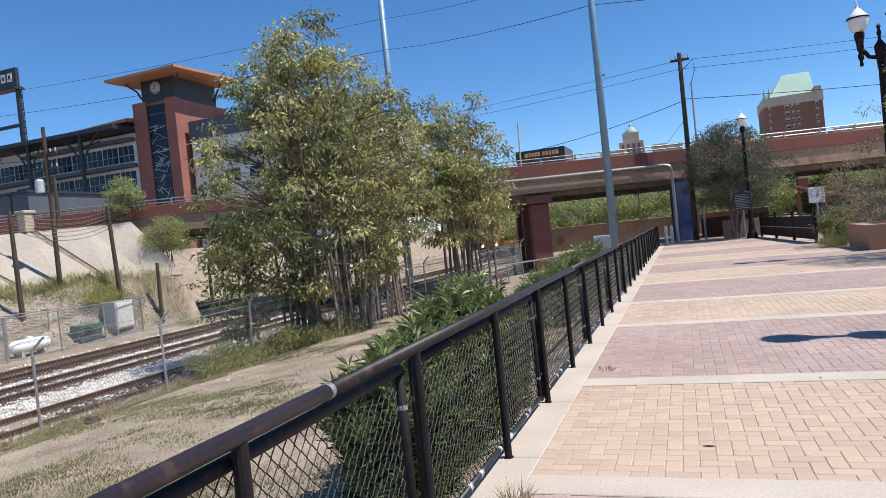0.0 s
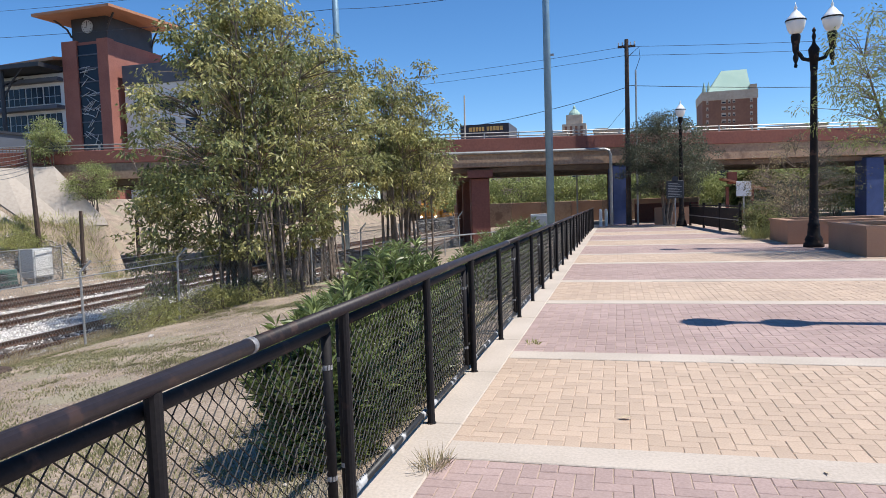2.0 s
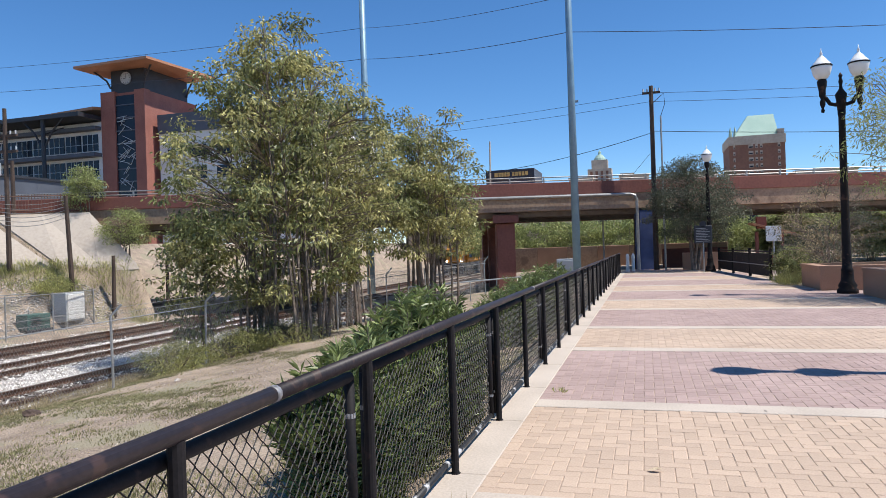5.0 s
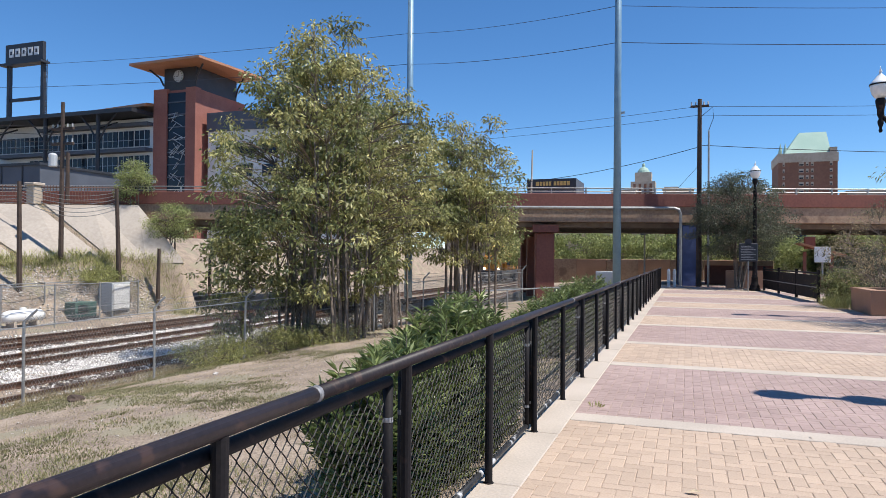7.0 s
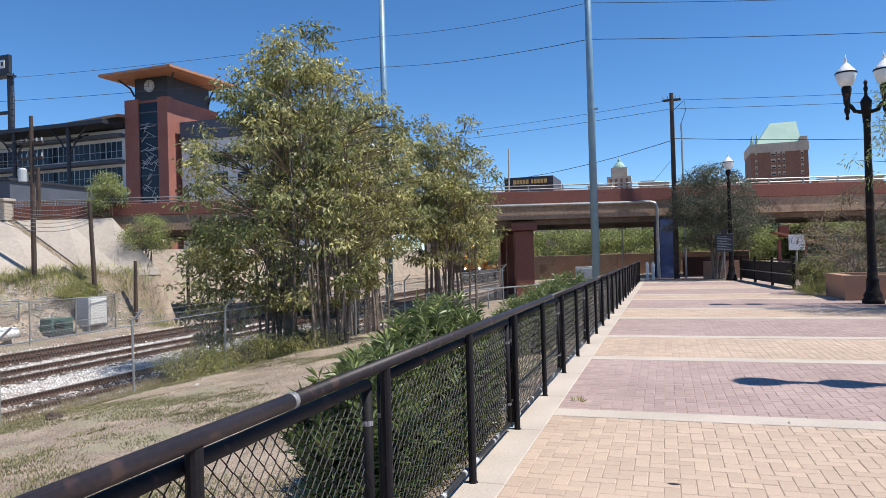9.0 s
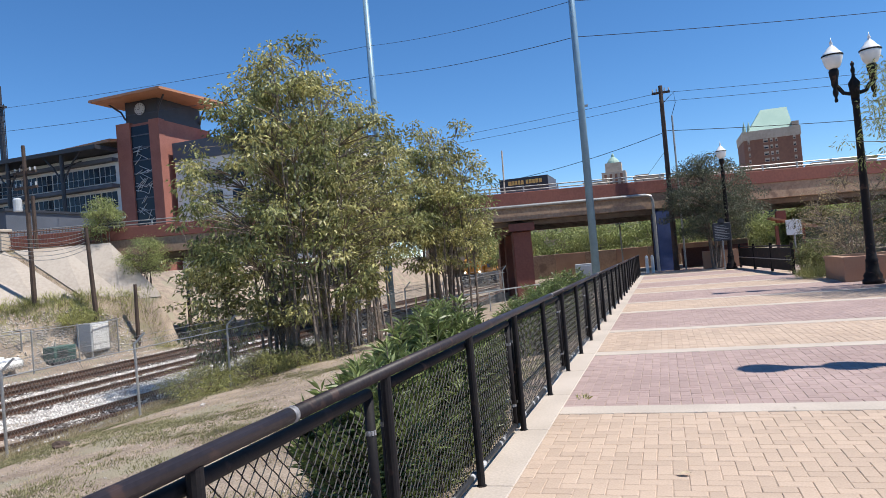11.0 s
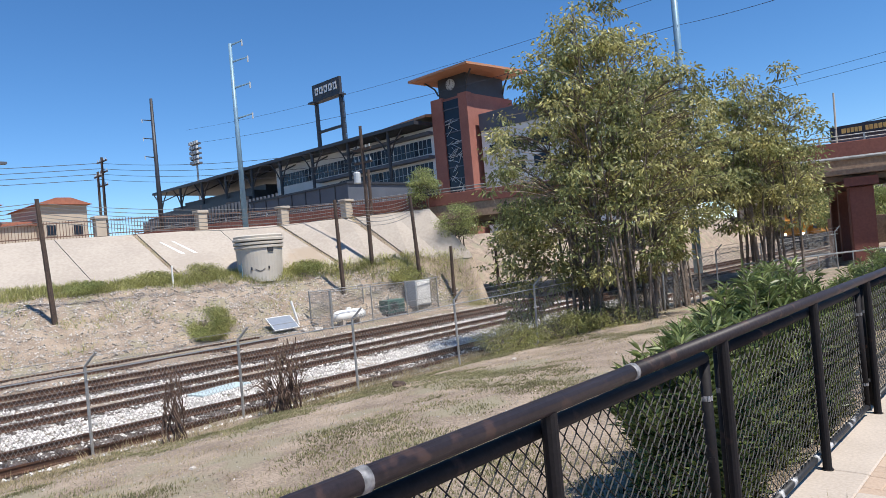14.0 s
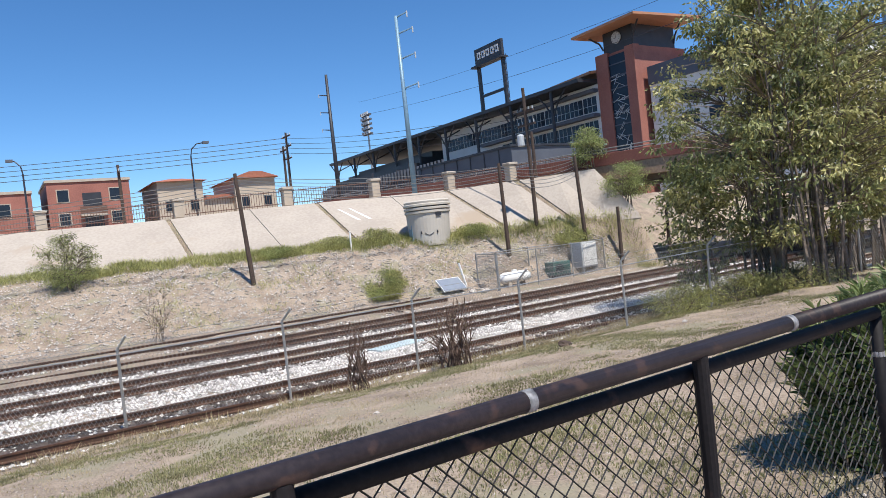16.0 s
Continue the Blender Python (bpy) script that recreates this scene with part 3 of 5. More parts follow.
def broad_tree(name, at, label, R, z0, z1, stems, tips, per, leaf, mats, seed, spread=0.42, lean=(0, 0), gap=0.05, base=0.7, r0=0.09, zmax=0.35, twig=0.012, bark=None, cat="tree", peak=2.6, leaders=0, flat=0.55):
    """Stems fan from the base; twigs reach out to leaf sprays that fill an uneven crown."""
    g = np.random.default_rng(seed)
    t = thing(name, label, cat, at)
    # stems
    paths = []
    bm = bmesh.new()
    for s in range(stems):
        a = 6.283 * (s + g.uniform(-0.3, 0.3)) / stems
        b = Vector((math.cos(a) * base * g.uniform(0.2, 1), math.sin(a) * base * g.uniform(0.2, 1), -0.15))
        f = g.uniform(0.55, 0.97)
        rr = R * g.uniform(0.15, 0.75) * (1.15 - f * 0.7)
        e = Vector((math.cos(a) * rr + lean[0], math.sin(a) * rr + lean[1], z0 + (z1 - z0) * f))
        pts = []
        for k in range(9):
            u = k / 8
            q = b.lerp(e, u)
            q.x = b.x + (e.x - b.x) * u ** 1.5 + 0.10 * math.sin(5 * u + s)
            q.y = b.y + (e.y - b.y) * u ** 1.5 + 0.10 * math.cos(4 * u + s)
            pts.append(q)
        r = r0 * g.uniform(0.55, 1.1)
        for k in range(8):
            tube(bm, pts[k], pts[k + 1], r * (1 - k / 8.6), r * (1 - (k + 1) / 8.6), 6, caps=False)
        paths.append(pts)
    allp = np.array([tuple(p) for path in paths for p in path[3:]])
    # tips in an egg-shaped, lumpy crown
    T_, tries = [], 0
    while len(T_) < tips and tries < tips * 60:
        tries += 1
        h = g.uniform(0, 1)
        q_ = (h - zmax) / (1.04 - zmax) if h > zmax else (zmax - h) / (zmax + 0.15)
        rad = R * max(0.10, 1 - q_ ** (peak if h > zmax else 2.0))
        if g.uniform() > (rad / R) ** 1.6 + 0.05:
            continue
        a = g.uniform(0, 6.283)
        lump = 0.92 + 0.35 * noise.noise(Vector((math.cos(a) * 1.6 + seed, math.sin(a) * 1.6, h * 4.5)))
        rho = rad * lump * g.uniform(0, 1) ** 0.40
        p = Vector((math.cos(a) * rho + lean[0] * h, math.sin(a) * rho + lean[1] * h, z0 + (z1 - z0) * h))
        if noise.noise(p * 0.95 + Vector((seed, 0, 0))) < gap - 0.25:
            continue
        T_.append(p)
    # leafy leaders: the upper end of each stem carries its own sprays
    if leaders:
        for path in paths:
            for k in range(4, 9):
                for _ in range(leaders):
                    T_.append(path[k] + Vector(g.normal(0, 0.28, 3).tolist()) + Vector((0, 0, 0.25)))
    P, D, P2, D2 = [], [], [], []
    for k, p in enumerate(T_):
        q = np.array(p)
        dd = np.linalg.norm((allp - q) * (1, 1, 0.8), axis=1) + np.where(allp[:, 2] > q[2] - 0.1, 2.0, 0)
        s = Vector(allp[int(np.argmin(dd))])
        mid = s.lerp(p, 0.55) + Vector((0, 0, 0.12))
        tube(bm, s, mid, twig * 1.3, twig, 3, caps=False)
        tube(bm, mid, p, twig, twig * 0.4, 3, caps=False)
        n = int(per * g.uniform(0.6, 1.3))
        c = unit(g, n) * (g.uniform(0, 1, (n, 1)) ** 0.5) * spread * (1, 1, flat)
        d = c / spread + unit(g, n) * 0.55 + np.array([0, 0, -0.25])
        tgt = (P, D) if noise.noise(p * 0.5 + Vector((9, seed, 0))) < 0.08 else (P2, D2)
        tgt[0].append(c + q); tgt[1].append(d)
    part("trunk", bm, bark or M_bark, t)
    if P:
        leaf_mesh("crown", np.concatenate(P), np.concatenate(D), leaf[0], leaf[1], mats[0], t, seed, droop=0.25)
    if P2:
        leaf_mesh("crown", np.concatenate(P2), np.concatenate(D2), leaf[0], leaf[1], mats[1], t, seed + 1, droop=0.25)
    return t


broad_tree("tree", (-11.55, 19.9, -1.35), "tall multi-stemmed tree with yellowing green leaves", 4.3, 1.5, 10.6, 38, 560, 40, (0.155, 0.074), (M_leaf_y, M_leaf), 3, spread=0.44, lean=(-0.15, 0.15), base=1.9, zmax=0.42, gap=0.35, peak=2.0, r0=0.075, twig=0.015, leaders=2, flat=0.40)
broad_tree("tree", (-9.3, 28.2, -1.2), "multi-stemmed tree with yellow-green leaves beside the tracks", 3.2, 2.5, 9.0, 20, 310, 40, (0.16, 0.076), (M_leaf_y, M_leaf), 8, spread=0.48, base=1.3, zmax=0.28, gap=0.32, peak=1.9, r0=0.09, twig=0.015, leaders=2, flat=0.40)
broad_tree("tree", (-11.3, 24.2, -1.4), "slender tree filling the gap of a thicket", 2.7, 2.8, 9.2, 16, 160, 40, (0.16, 0.076), (M_leaf_y, M_leaf), 12, spread=0.46, base=0.9, zmax=0.35, gap=0.25, r0=0.08, twig=0.015, leaders=2, flat=0.40)
broad_tree("sapling", (-13.3, 17.6, -1.7), "thin leafy sapling at the edge of a thicket", 1.4, 0.7, 4.8, 9, 110, 36, (0.15, 0.072), (M_leaf, M_leaf_y), 14, spread=0.36, base=0.6, zmax=0.5, gap=0.2, r0=0.03, leaders=1, flat=0.40)
broad_tree("oak_tree", (2.4, 39.3, 0.0), "dark grey-green live oak at the path end", 2.75, 1.7, 6.2, 6, 430, 58, (0.11, 0.05), (M_leaf_g, M_leaf_g), 21, spread=0.42, base=0.15, r0=0.12, gap=0.06, zmax=0.4, leaders=1)
broad_tree("planter_tree", (6.9, 19.3, 0.45), "airy bright green tree growing in a planter", 2.3, 2.0, 5.9, 3, 230, 50, (0.12, 0.03), (M_leaf_b, M_leaf_b), 25, spread=0.40, base=0.1, r0=0.10, gap=0.1)
broad_tree("bare_shrub", (5.9, 25.6, 0.0), "tall thin grey-brown shrub behind a planter", 1.9, 0.7, 3.5, 16, 380, 18, (0.07, 0.025), (M_leaf_g, M_straw), 31, spread=0.3, base=0.3, r0=0.02, twig=0.006, gap=0.0, cat="shrub")
broad_tree("shrub", (5.4, 28.6, 0.0), "dark spiky green shrub by the black railing", 0.9, 0.15, 1.25, 8, 110, 40, (0.16, 0.03), (M_leaf_g, M_leaf), 35, spread=0.3, base=0.3, r0=0.02, twig=0.008, gap=-0.1, cat="shrub")
broad_tree("shrub", (6.5, 30.5, 0.0), "dark green shrub by the kiosk", 1.3, 0.2, 2.0, 8, 110, 40, (0.16, 0.04), (M_leaf_g, M_leaf_g), 36, spread=0.35, base=0.3, r0=0.02, twig=0.008, gap=-0.1, cat="shrub")
broad_tree("tree", (-31.0, 31.6, land(-31.0, 31.6) - 0.1), "small young tree at the bridge end", 1.15, 0.5, 3.1, 4, 110, 50, (0.12, 0.05), (M_leaf_b, M_leaf), 41, spread=0.34, base=0.2, r0=0.05)
broad_tree("shrub", (-28.2, 31.6, land(-28.2, 31.6) - 0.1), "bright green desert shrub below the bridge", 1.4, 0.5, 2.7, 6, 130, 60, (0.11, 0.03), (M_leaf_b, M_leaf_b), 43, spread=0.4, base=0.25, r0=0.04, cat="shrub")
broad_tree("shrub", (-38.05, 2.55, 0.55), "feathery green desert shrub below the embankment", 1.45, 0.4, 2.9, 9, 170, 60, (0.12, 0.02), (M_leaf_b, M_leaf), 45, spread=0.36, base=0.3, r0=0.03, cat="shrub")
broad_tree("dry_shrub", (-29.6, 4.83, -1.65), "leafless dry shrub on the gravel bank", 1.0, 0.3, 2.2, 12, 120, 5, (0.06, 0.02), (M_straw, M_leaf_g), 47, spread=0.25, base=0.2, r0=0.015, twig=0.006, gap=-0.2, cat="shrub")
for k, (x, y, R, h) in enumerate(((-30.2, 15.6, 1.1, 1.5), (-35.9, 18.2, 1.6, 1.0), (-36.4, 16.0, 1.3, 0.8), (-33.3, 23.6, 1.0, 0.9), (-29.6, 15.2, 0.8, 0.9), (-29.2, 27.6, 1.2, 1.3), (-36.6, 12.7, 0.9, 0.7))):
    broad_tree("weed_bush", (x, y, land(x, y) - 0.05), "scrubby green weeds on the bank", R, 0.05, h * 0.75, 8, 90, 60, (0.13, 0.022), (M_grass, M_leaf_b), 60 + k, spread=0.35, base=0.5, r0=0.015, twig=0.006, gap=-0.1, cat="shrub")
for k, (x, y, R, h) in enumerate(((-12.6, 15.6, 1.1, 0.9), (-12.3, 17.6, 1.3, 1.0), (-11.0, 18.8, 1.2, 0.8), (-12.9, 20.0, 1.2, 0.8), (-13.0, 24.0, 1.4, 1.0))):
    broad_tree("undergrowth", (x, y, land(x, y) - 0.05), "low grey-green brush under the trees", R, 0.05, h, 8, 90, 45, (0.10, 0.02), (M_grass, M_leaf_g), 80 + k, spread=0.35, base=0.5, r0=0.012, twig=0.006, gap=-0.1, cat="shrub")
M_deadwood = mat("dead_wood", (0.15, 0.10, 0.075), (0.07, 0.045, 0.035), 0.95, scale=6)
for k, (x, y, w_, h_) in enumerate(((-13.8, 6.03, 0.28, 1.6), (-13.15, 8.05, 0.75, 1.35), (-13.3, 8.5, 0.5, 1.7))):
    broad_tree("dead_shrub", (x, y, land(x, y)), "dead brown brush by the wire fence", w_, 0.15, h_, 13, 70, 3, (0.05, 0.02), (M_straw, M_deadwood), 95 + k, spread=0.10, base=0.22, r0=0.032, twig=0.011, gap=-0.3, cat="shrub", bark=M_deadwood)


def oleander(x, y, z, R, h, seed, n=13000, stalks=110):
    g = np.random.default_rng(seed)
    t = thing("oleander_bush", "dense dark green oleander bush behind the fence", "shrub", (x, y, z), group="oleanders along the fence")
    bm = bmesh.new()
    P, D = [], []
    for s in range(stalks):
        a, r = g.uniform(0, 6.283), R * math.sqrt(g.uniform(0, 1))
        hh = h * (1.0 - 0.35 * (r / R) ** 2) * g.uniform(0.75, 1.0)
        b = np.array([math.cos(a) * r * 0.75, math.sin(a) * r * 0.75, 0])
        e = np.array([math.cos(a) * r, math.sin(a) * r, hh])
        m_ = b + (e - b) * 0.5 + np.array([-b[0] * 0.2, -b[1] * 0.2, 0.05])
        tube(bm, b, m_, 0.009, 0.007, 4, caps=False); tube(bm, m_, e, 0.007, 0.003, 4, caps=False)
        k = n // stalks
        u = g.uniform(0, 1, (k, 1)) ** 0.8
        q = np.where(u < 0.5, b + (m_ - b) * u * 2, m_ + (e - m_) * (u * 2 - 1))
        ang = g.uniform(0, 6.283, (k, 1))
        d = np.concatenate([np.cos(ang), np.sin(ang), g.uniform(0.2, 1.6, (k, 1))], 1)
        P.append(q); D.append(d)
    part("stem", bm, M_bark, t)
    leaf_mesh("foliage", np.concatenate(P), np.concatenate(D), 0.15, 0.023, M_leaf_o, t, seed, droop=0.15)


for k, (y, R, h) in enumerate(((4.4, 0.52, 1.22), (5.1, 0.58, 1.3), (5.9, 0.62, 1.5), (6.7, 0.6, 1.55))):
    oleander(-2.30, y, -0.3, R, h, 101 + k)
for k, (y, R, h) in enumerate(((12.6, 0.7, 1.15), (14.0, 0.8, 1.3), (15.6, 0.85, 1.4), (17.4, 0.85, 1.5), (19.4, 0.8, 1.5))):
    oleander(-2.75, y, -0.3, R, h, 111 + k, 4200, 50)


def tufts(name, label, spots, m, seed, blade=(0.16, 0.012), per=40, rad=0.25):
    g = np.random.default_rng(seed)
    P, D = [], []
    for x, y in spots:
        k = int(per * g.uniform(0.5, 1.4))
        a, r = g.uniform(0, 6.283, k), rad * np.sqrt(g.uniform(0, 1, k))
        px, py = x + np.cos(a) * r, y + np.sin(a) * r
        P += [(u, v, (rough_land(u, v) if u < -1.66 else 0.0) - 0.01) for u, v in zip(px, py)]
        D += list(np.stack([np.cos(a) * 0.5 + g.normal(0, 0.3, k), np.sin(a) * 0.5 + g.normal(0, 0.3, k), g.uniform(0.6, 1.5, k)], 1))
    o = leaf_mesh(name, P, D, blade[0], blade[1], m, None, seed)
    return tagged(o, label, "grass", kind="stuff")


g_ = np.random.default_rng(5)
lawn = []
while len(lawn) < 3600:
    x, y = g_.uniform(-14.5, -2.2), g_.uniform(-3, 22)
    if noise.noise(Vector((x * 0.35, y * 0.35, 5))) + 0.5 * noise.noise(Vector((x * 1.3, y * 1.3, 2))) > 0.02:
        lawn.append((x, y))
tufts("grass", "patchy short green weeds on the dirt", lawn, M_weed, 8, (0.050, 0.012), 52, 0.30)
tufts("dry_grass", "sparse dry straw on the dirt", [(g_.uniform(-14.5, -1.9), g_.uniform(-3, 24)) for _ in range(2600)], M_straw, 7, (0.06, 0.006), 22, 0.32)
strip = []
for _ in range(1100):
    y = g_.uniform(-9, 31)
    strip.append((interp(GRASS, y) + g_.uniform(0.0, 1.7) ** 1.3, y))
tufts("bank_grass", "green grass strip along the foot of the embankment", strip, M_grass, 8, (0.42, 0.022), 26, 0.35)
seam = []
for y in (8.8, 17.5, 25.5, 28.6):
    for k in range(26):
        u = k / 25
        seam.append((interp(GRASS, y) + (interp(TOP, y) - interp(GRASS, y)) * u, y))
tufts("seam_weeds", "dry brown weeds in the open slab joints", seam, M_straw, 14, (0.16, 0.014), 18, 0.12)
bank = []
while len(bank) < 420:
    y = g_.uniform(-9, 31)
    x = g_.uniform(interp(GRASS, y), interp(TOE, y))
    if noise.noise(Vector((x * 0.4, y * 0.4, 8))) > 0.05:
        bank.append((x, y))
tufts("bank_weeds", "scattered weeds on the gravel bank", bank, M_grass, 9, (0.25, 0.014), 26, 0.35)
tufts("trackside_grass", "dry grass beside the track", [(g_.uniform(-14.2, -13.0), g_.uniform(-3, 22)) for _ in range(160)], M_straw, 10, (0.26, 0.010), 30, 0.25)
tufts("kerb_weed", "small dry weed in a paving joint", [(-1.28, 3.62), (-1.26, 3.70)], M_straw, 11, (0.13, 0.006), 60, 0.08)
tufts("kerb_weed", "small green weed in a paving joint", [(-1.11, 7.31)], M_grass, 12, (0.06, 0.012), 40, 0.07)
tufts("planter_grass", "pale ornamental grass by the planter", [(4.45, 25.3), (4.6, 25.6), (4.5, 25.0), (4.3, 25.5)], M_grass, 13, (0.45, 0.012), 160, 0.3)


# loose stones of the gravel bank and the track bed
def stones(name, label, pts, s, m, seed):
    g = np.random.default_rng(seed)
    V, F = [], []
    O = np.array([(1, 0, 0), (-1, 0, 0), (0, 1, 0), (0, -1, 0), (0, 0, 1), (0, 0, -1)], float)
    T8 = ((0, 2, 4), (2, 1, 4), (1, 3, 4), (3, 0, 4), (2, 0, 5), (1, 2, 5), (3, 1, 5), (0, 3, 5))
    for x, y, z in pts:
        n = len(V)
        q = O * g.uniform(0.5, 1.2, (6, 1)) * s * g.uniform(0.5, 1.5)
        a = g.uniform(0, 6.28)
        c, d = math.cos(a), math.sin(a)
        V += [(x + u * c - v * d, y + u * d + v * c, z + w * 0.7) for u, v, w in q]
        F += [tuple(n + i for i in f) for f in T8]
    me = bpy.data.meshes.new(name); me.from_pydata(V, [], F); me.update(); me.materials.append(m)
    return tagged(new(name, me), label, "stones", kind="stuff")


M_stone_w = mat("ballast_stone", (0.76, 0.73, 0.69), (0.46, 0.43, 0.40), 0.9, scale=3, fine=20, bump=0, island=0.45)
M_stone_b = mat("bank_gravel", (0.50, 0.455, 0.41), (0.27, 0.24, 0.21), 0.95, scale=3, fine=20, bump=0, island=0.4)
pts = []
for kind in "ABC":
    for _ in range(26000):
        y = g_.uniform(-8, 34)
        o = g_.uniform(-1.75, 1.75) + (g_.uniform(1.3, 3.1) if g_.uniform() < 0.55 else 0) * (-1 if kind == "A" else 1)
        x = cx(kind, y) + o
        on = abs(o) < 1.4
        if on and g_.uniform() < 0.95:
            continue
        pts.append((x, y, (ZR - 0.175 if on else interp(NEAR, x) + 0.03)))
stones("ballast_stones", "pale crushed stone between the rails", pts, 0.046, M_stone_w, 21)
pts = []
for _ in range(24000):
    y = g_.uniform(-9, 30)
    x = g_.uniform(interp(GRASS, y) + 1.0, interp(TOE, y) + 0.5)
    pts.append((x, y, rough_land(x, y)))
stones("bank_gravel", "loose gravel on the bank", pts, 0.06, M_stone_b, 22)

pts = []
while len(pts) < 7000:
    x, y = g_.uniform(-14, -1.9), g_.uniform(-3, 20)
    if g_.uniform() < 0.35 + 0.6 * (noise.noise(Vector((x * 0.6, y * 0.6, 4))) + 0.3):
        pts.append((x, y, rough_land(x, y)))
stones("pebbles", "small pebbles scattered on the dirt", pts, 0.016, M_stone_b, 23)

# ---- stadium ----
st = thing("ballpark_stadium", "brick and white stadium with an orange-roofed clock tower", "stadium", (-0.35, -0.2, 3.75))
ZS = 4.5                                 # street level


def sp(name, x0, x1, y0, y1, z0, z1, m, label="", parent=None, bevel=0.0):
    return part(name, B(x0, x1, y0, y1, z0 - ZS, z1 - ZS, bevel), m, parent or st, label)


tower = sp("tower_body", -71.0, -63.8, 77.3, 88, ZS, 25.3, M_brick, "red brick clock tower")
sp("pier", -71.05, -68.75, 76.9, 77.6, ZS, 25.5, M_brick)
sp("pier", -65.4, -63.75, 76.8, 78.0, ZS, 25.45, M_brick)
sp("tower_window", -68.75, -65.4, 77.15, 77.3, ZS, 24.9, M_glass, "tall dark glass strip")
rg = random.Random(9)
for k in range(11):
    z = 6 + k * 1.75
    sp("window_bar", -68.75, -65.4, 77.05, 77.16, z, z + 0.16, M_grey)
for k in range(54):
    z = rg.uniform(6, 23.5)
    a = rg.uniform(-68.6, -66.3)
    bm = T((a, 77.06, z - ZS), (a + rg.uniform(0.6, 2.1), 77.06, z - ZS + rg.uniform(-1.4, 1.4)), 0.045, n=4)
    part("window_tracery", bm, M_bgrey, st)
head = sp("tower_head", -70.1, -64.6, 77.9, 87, 25.3, 29.2, M_dark, "dark glazed tower head")
ck = part("clock_face", T((-67.5, 77.86, 27.4 - ZS), (-67.5, 77.7, 27.4 - ZS), 0.85, n=24), M_bgrey, st, "round pale grey clock face")
part("clock_hand", B(-67.53, -67.47, 77.66, 77.70, 27.4 - ZS, 28.1 - ZS), M_dark, st)
part("clock_hand", B(-67.9, -67.5, 77.66, 77.70, 27.3 - ZS, 27.37 - ZS), M_dark, st)
for k in range(12):
    a = k * math.pi / 6
    part("clock_mark", B(-67.55 + 0.68 * math.cos(a), -67.45 + 0.68 * math.cos(a), 77.66, 77.70, 27.35 - ZS + 0.68 * math.sin(a), 27.45 - ZS + 0.68 * math.sin(a)), M_dark, st)
bm = bmesh.new()
ro = [(-72.7, 74.0), (-60.9, 74.0), (-60.7, 88.6), (-72.7, 88.6)]
ri = [(-70.6, 77.4), (-64.2, 77.4), (-64.2, 87.5), (-70.6, 87.5)]
zo = (28.3, 28.45, 29.0, 28.6)
lo = [bm.verts.new((x, y, z - ZS)) for (x, y), z in zip(ro, zo)]
li = [bm.verts.new((x, y, 28.6 - ZS)) for x, y in ri]
uo = [bm.verts.new((x, y, z - ZS + 0.33)) for (x, y), z in zip(ro, zo)]
ap = bm.verts.new((-67.4, 82.4, 29.7 - ZS))
for i in range(4):
    j = (i + 1) % 4
    bm.faces.new((lo[i], li[i], li[j], lo[j])); bm.faces.new((lo[i], lo[j], uo[j], uo[i])); bm.faces.new((uo[i], uo[j], ap))
bm.faces.new(li)
part("tower_roof", bm, M_roof_or, st, "orange flared roof")
for x in (-70.1, -64.6):
    for y in (77.8, 86.8):
        s = -1 if x < -67 else 1
        bm = bmesh.new()
        pipe(bm, [(x, y, 26.2 - ZS), (x + s * 0.5, y - 0.2, 27.3 - ZS), (x + s * 2.0, y - 0.9, 28.6 - ZS)], 0.14, 5)
        part("roof_bracket", bm, M_dark, st)
# white wing
sp("white_wing", -63.0, -40, 78.6, 100, ZS, 19.4, M_whitewall, "white rendered wing")
sp("wing_parapet", -63.05, -39.9, 78.35, 100, 19.4, 22.0, M_grey, "dark grey parapet")
for x, z0, z1 in ((-61.6, 15.9, 17.2), (-58.2, 13.0, 14.6), (-58.2, 16.0, 17.6), (-54, 13, 14.6), (-54, 16, 17.6)):
    w = 1.15 if x == -61.6 else 2.6
    sp("wing_window", x, x + w, 78.5, 78.7, z0, z1, M_glass)
sp("wing_roof", -62, -45, 84, 98, 22.0, 23.4, M_roof_or)
# stand with two window storeys
sp("stand_wall", -114, -71.0, 77, 92, 12.6, 21.6, M_whitewall, "white stand wall")
sp("stand_base", -114, -71.0, 76.5, 92, ZS, 12.6, M_dark)
for z0, z1, xe in ((17.65, 19.9, -112), (14.1, 16.3, -92)):
    x = -71.6
    while x > xe:
        wo = sp("stand_window", x - 2.75, x - 0.15, 76.9, 77.1, z0, z1, M_glass)
        for q in (0.85, 1.75):
            sp("mullion", x - 2.75 + q, x - 2.69 + q, 76.84, 76.92, z0, z1, M_bgrey)
        sp("mullion", x - 2.75, x - 0.15, 76.84, 76.9, z0 + 0.9, z0 + 0.96, M_bgrey)
        x -= 2.9
sp("gallery_slab", -100, -71.2, 75.6, 77.0, 16.75, 17.25, M_grey)
sp("gallery_slab", -92, -71.2, 75.9, 77.0, 20.4, 20.9, M_grey)
sp("gallery_slab", -96, -71.2, 75.2, 77.0, 13.0, 13.5, M_grey)
sp("canopy", -160, -71.2, 73.0, 96, 21.75, 22.3, M_dark, "long dark canopy roof")
bm = bmesh.new()
vs = [bm.verts.new(p) for p in ((-87, 75.5, 22.4 - ZS), (-71.1, 75.5, 23.0 - ZS), (-71.1, 94, 25.6 - ZS), (-87, 94, 24.6 - ZS), (-87, 75.5, 22.7 - ZS), (-71.1, 75.5, 23.4 - ZS), (-71.1, 94, 26 - ZS), (-87, 94, 25 - ZS))]
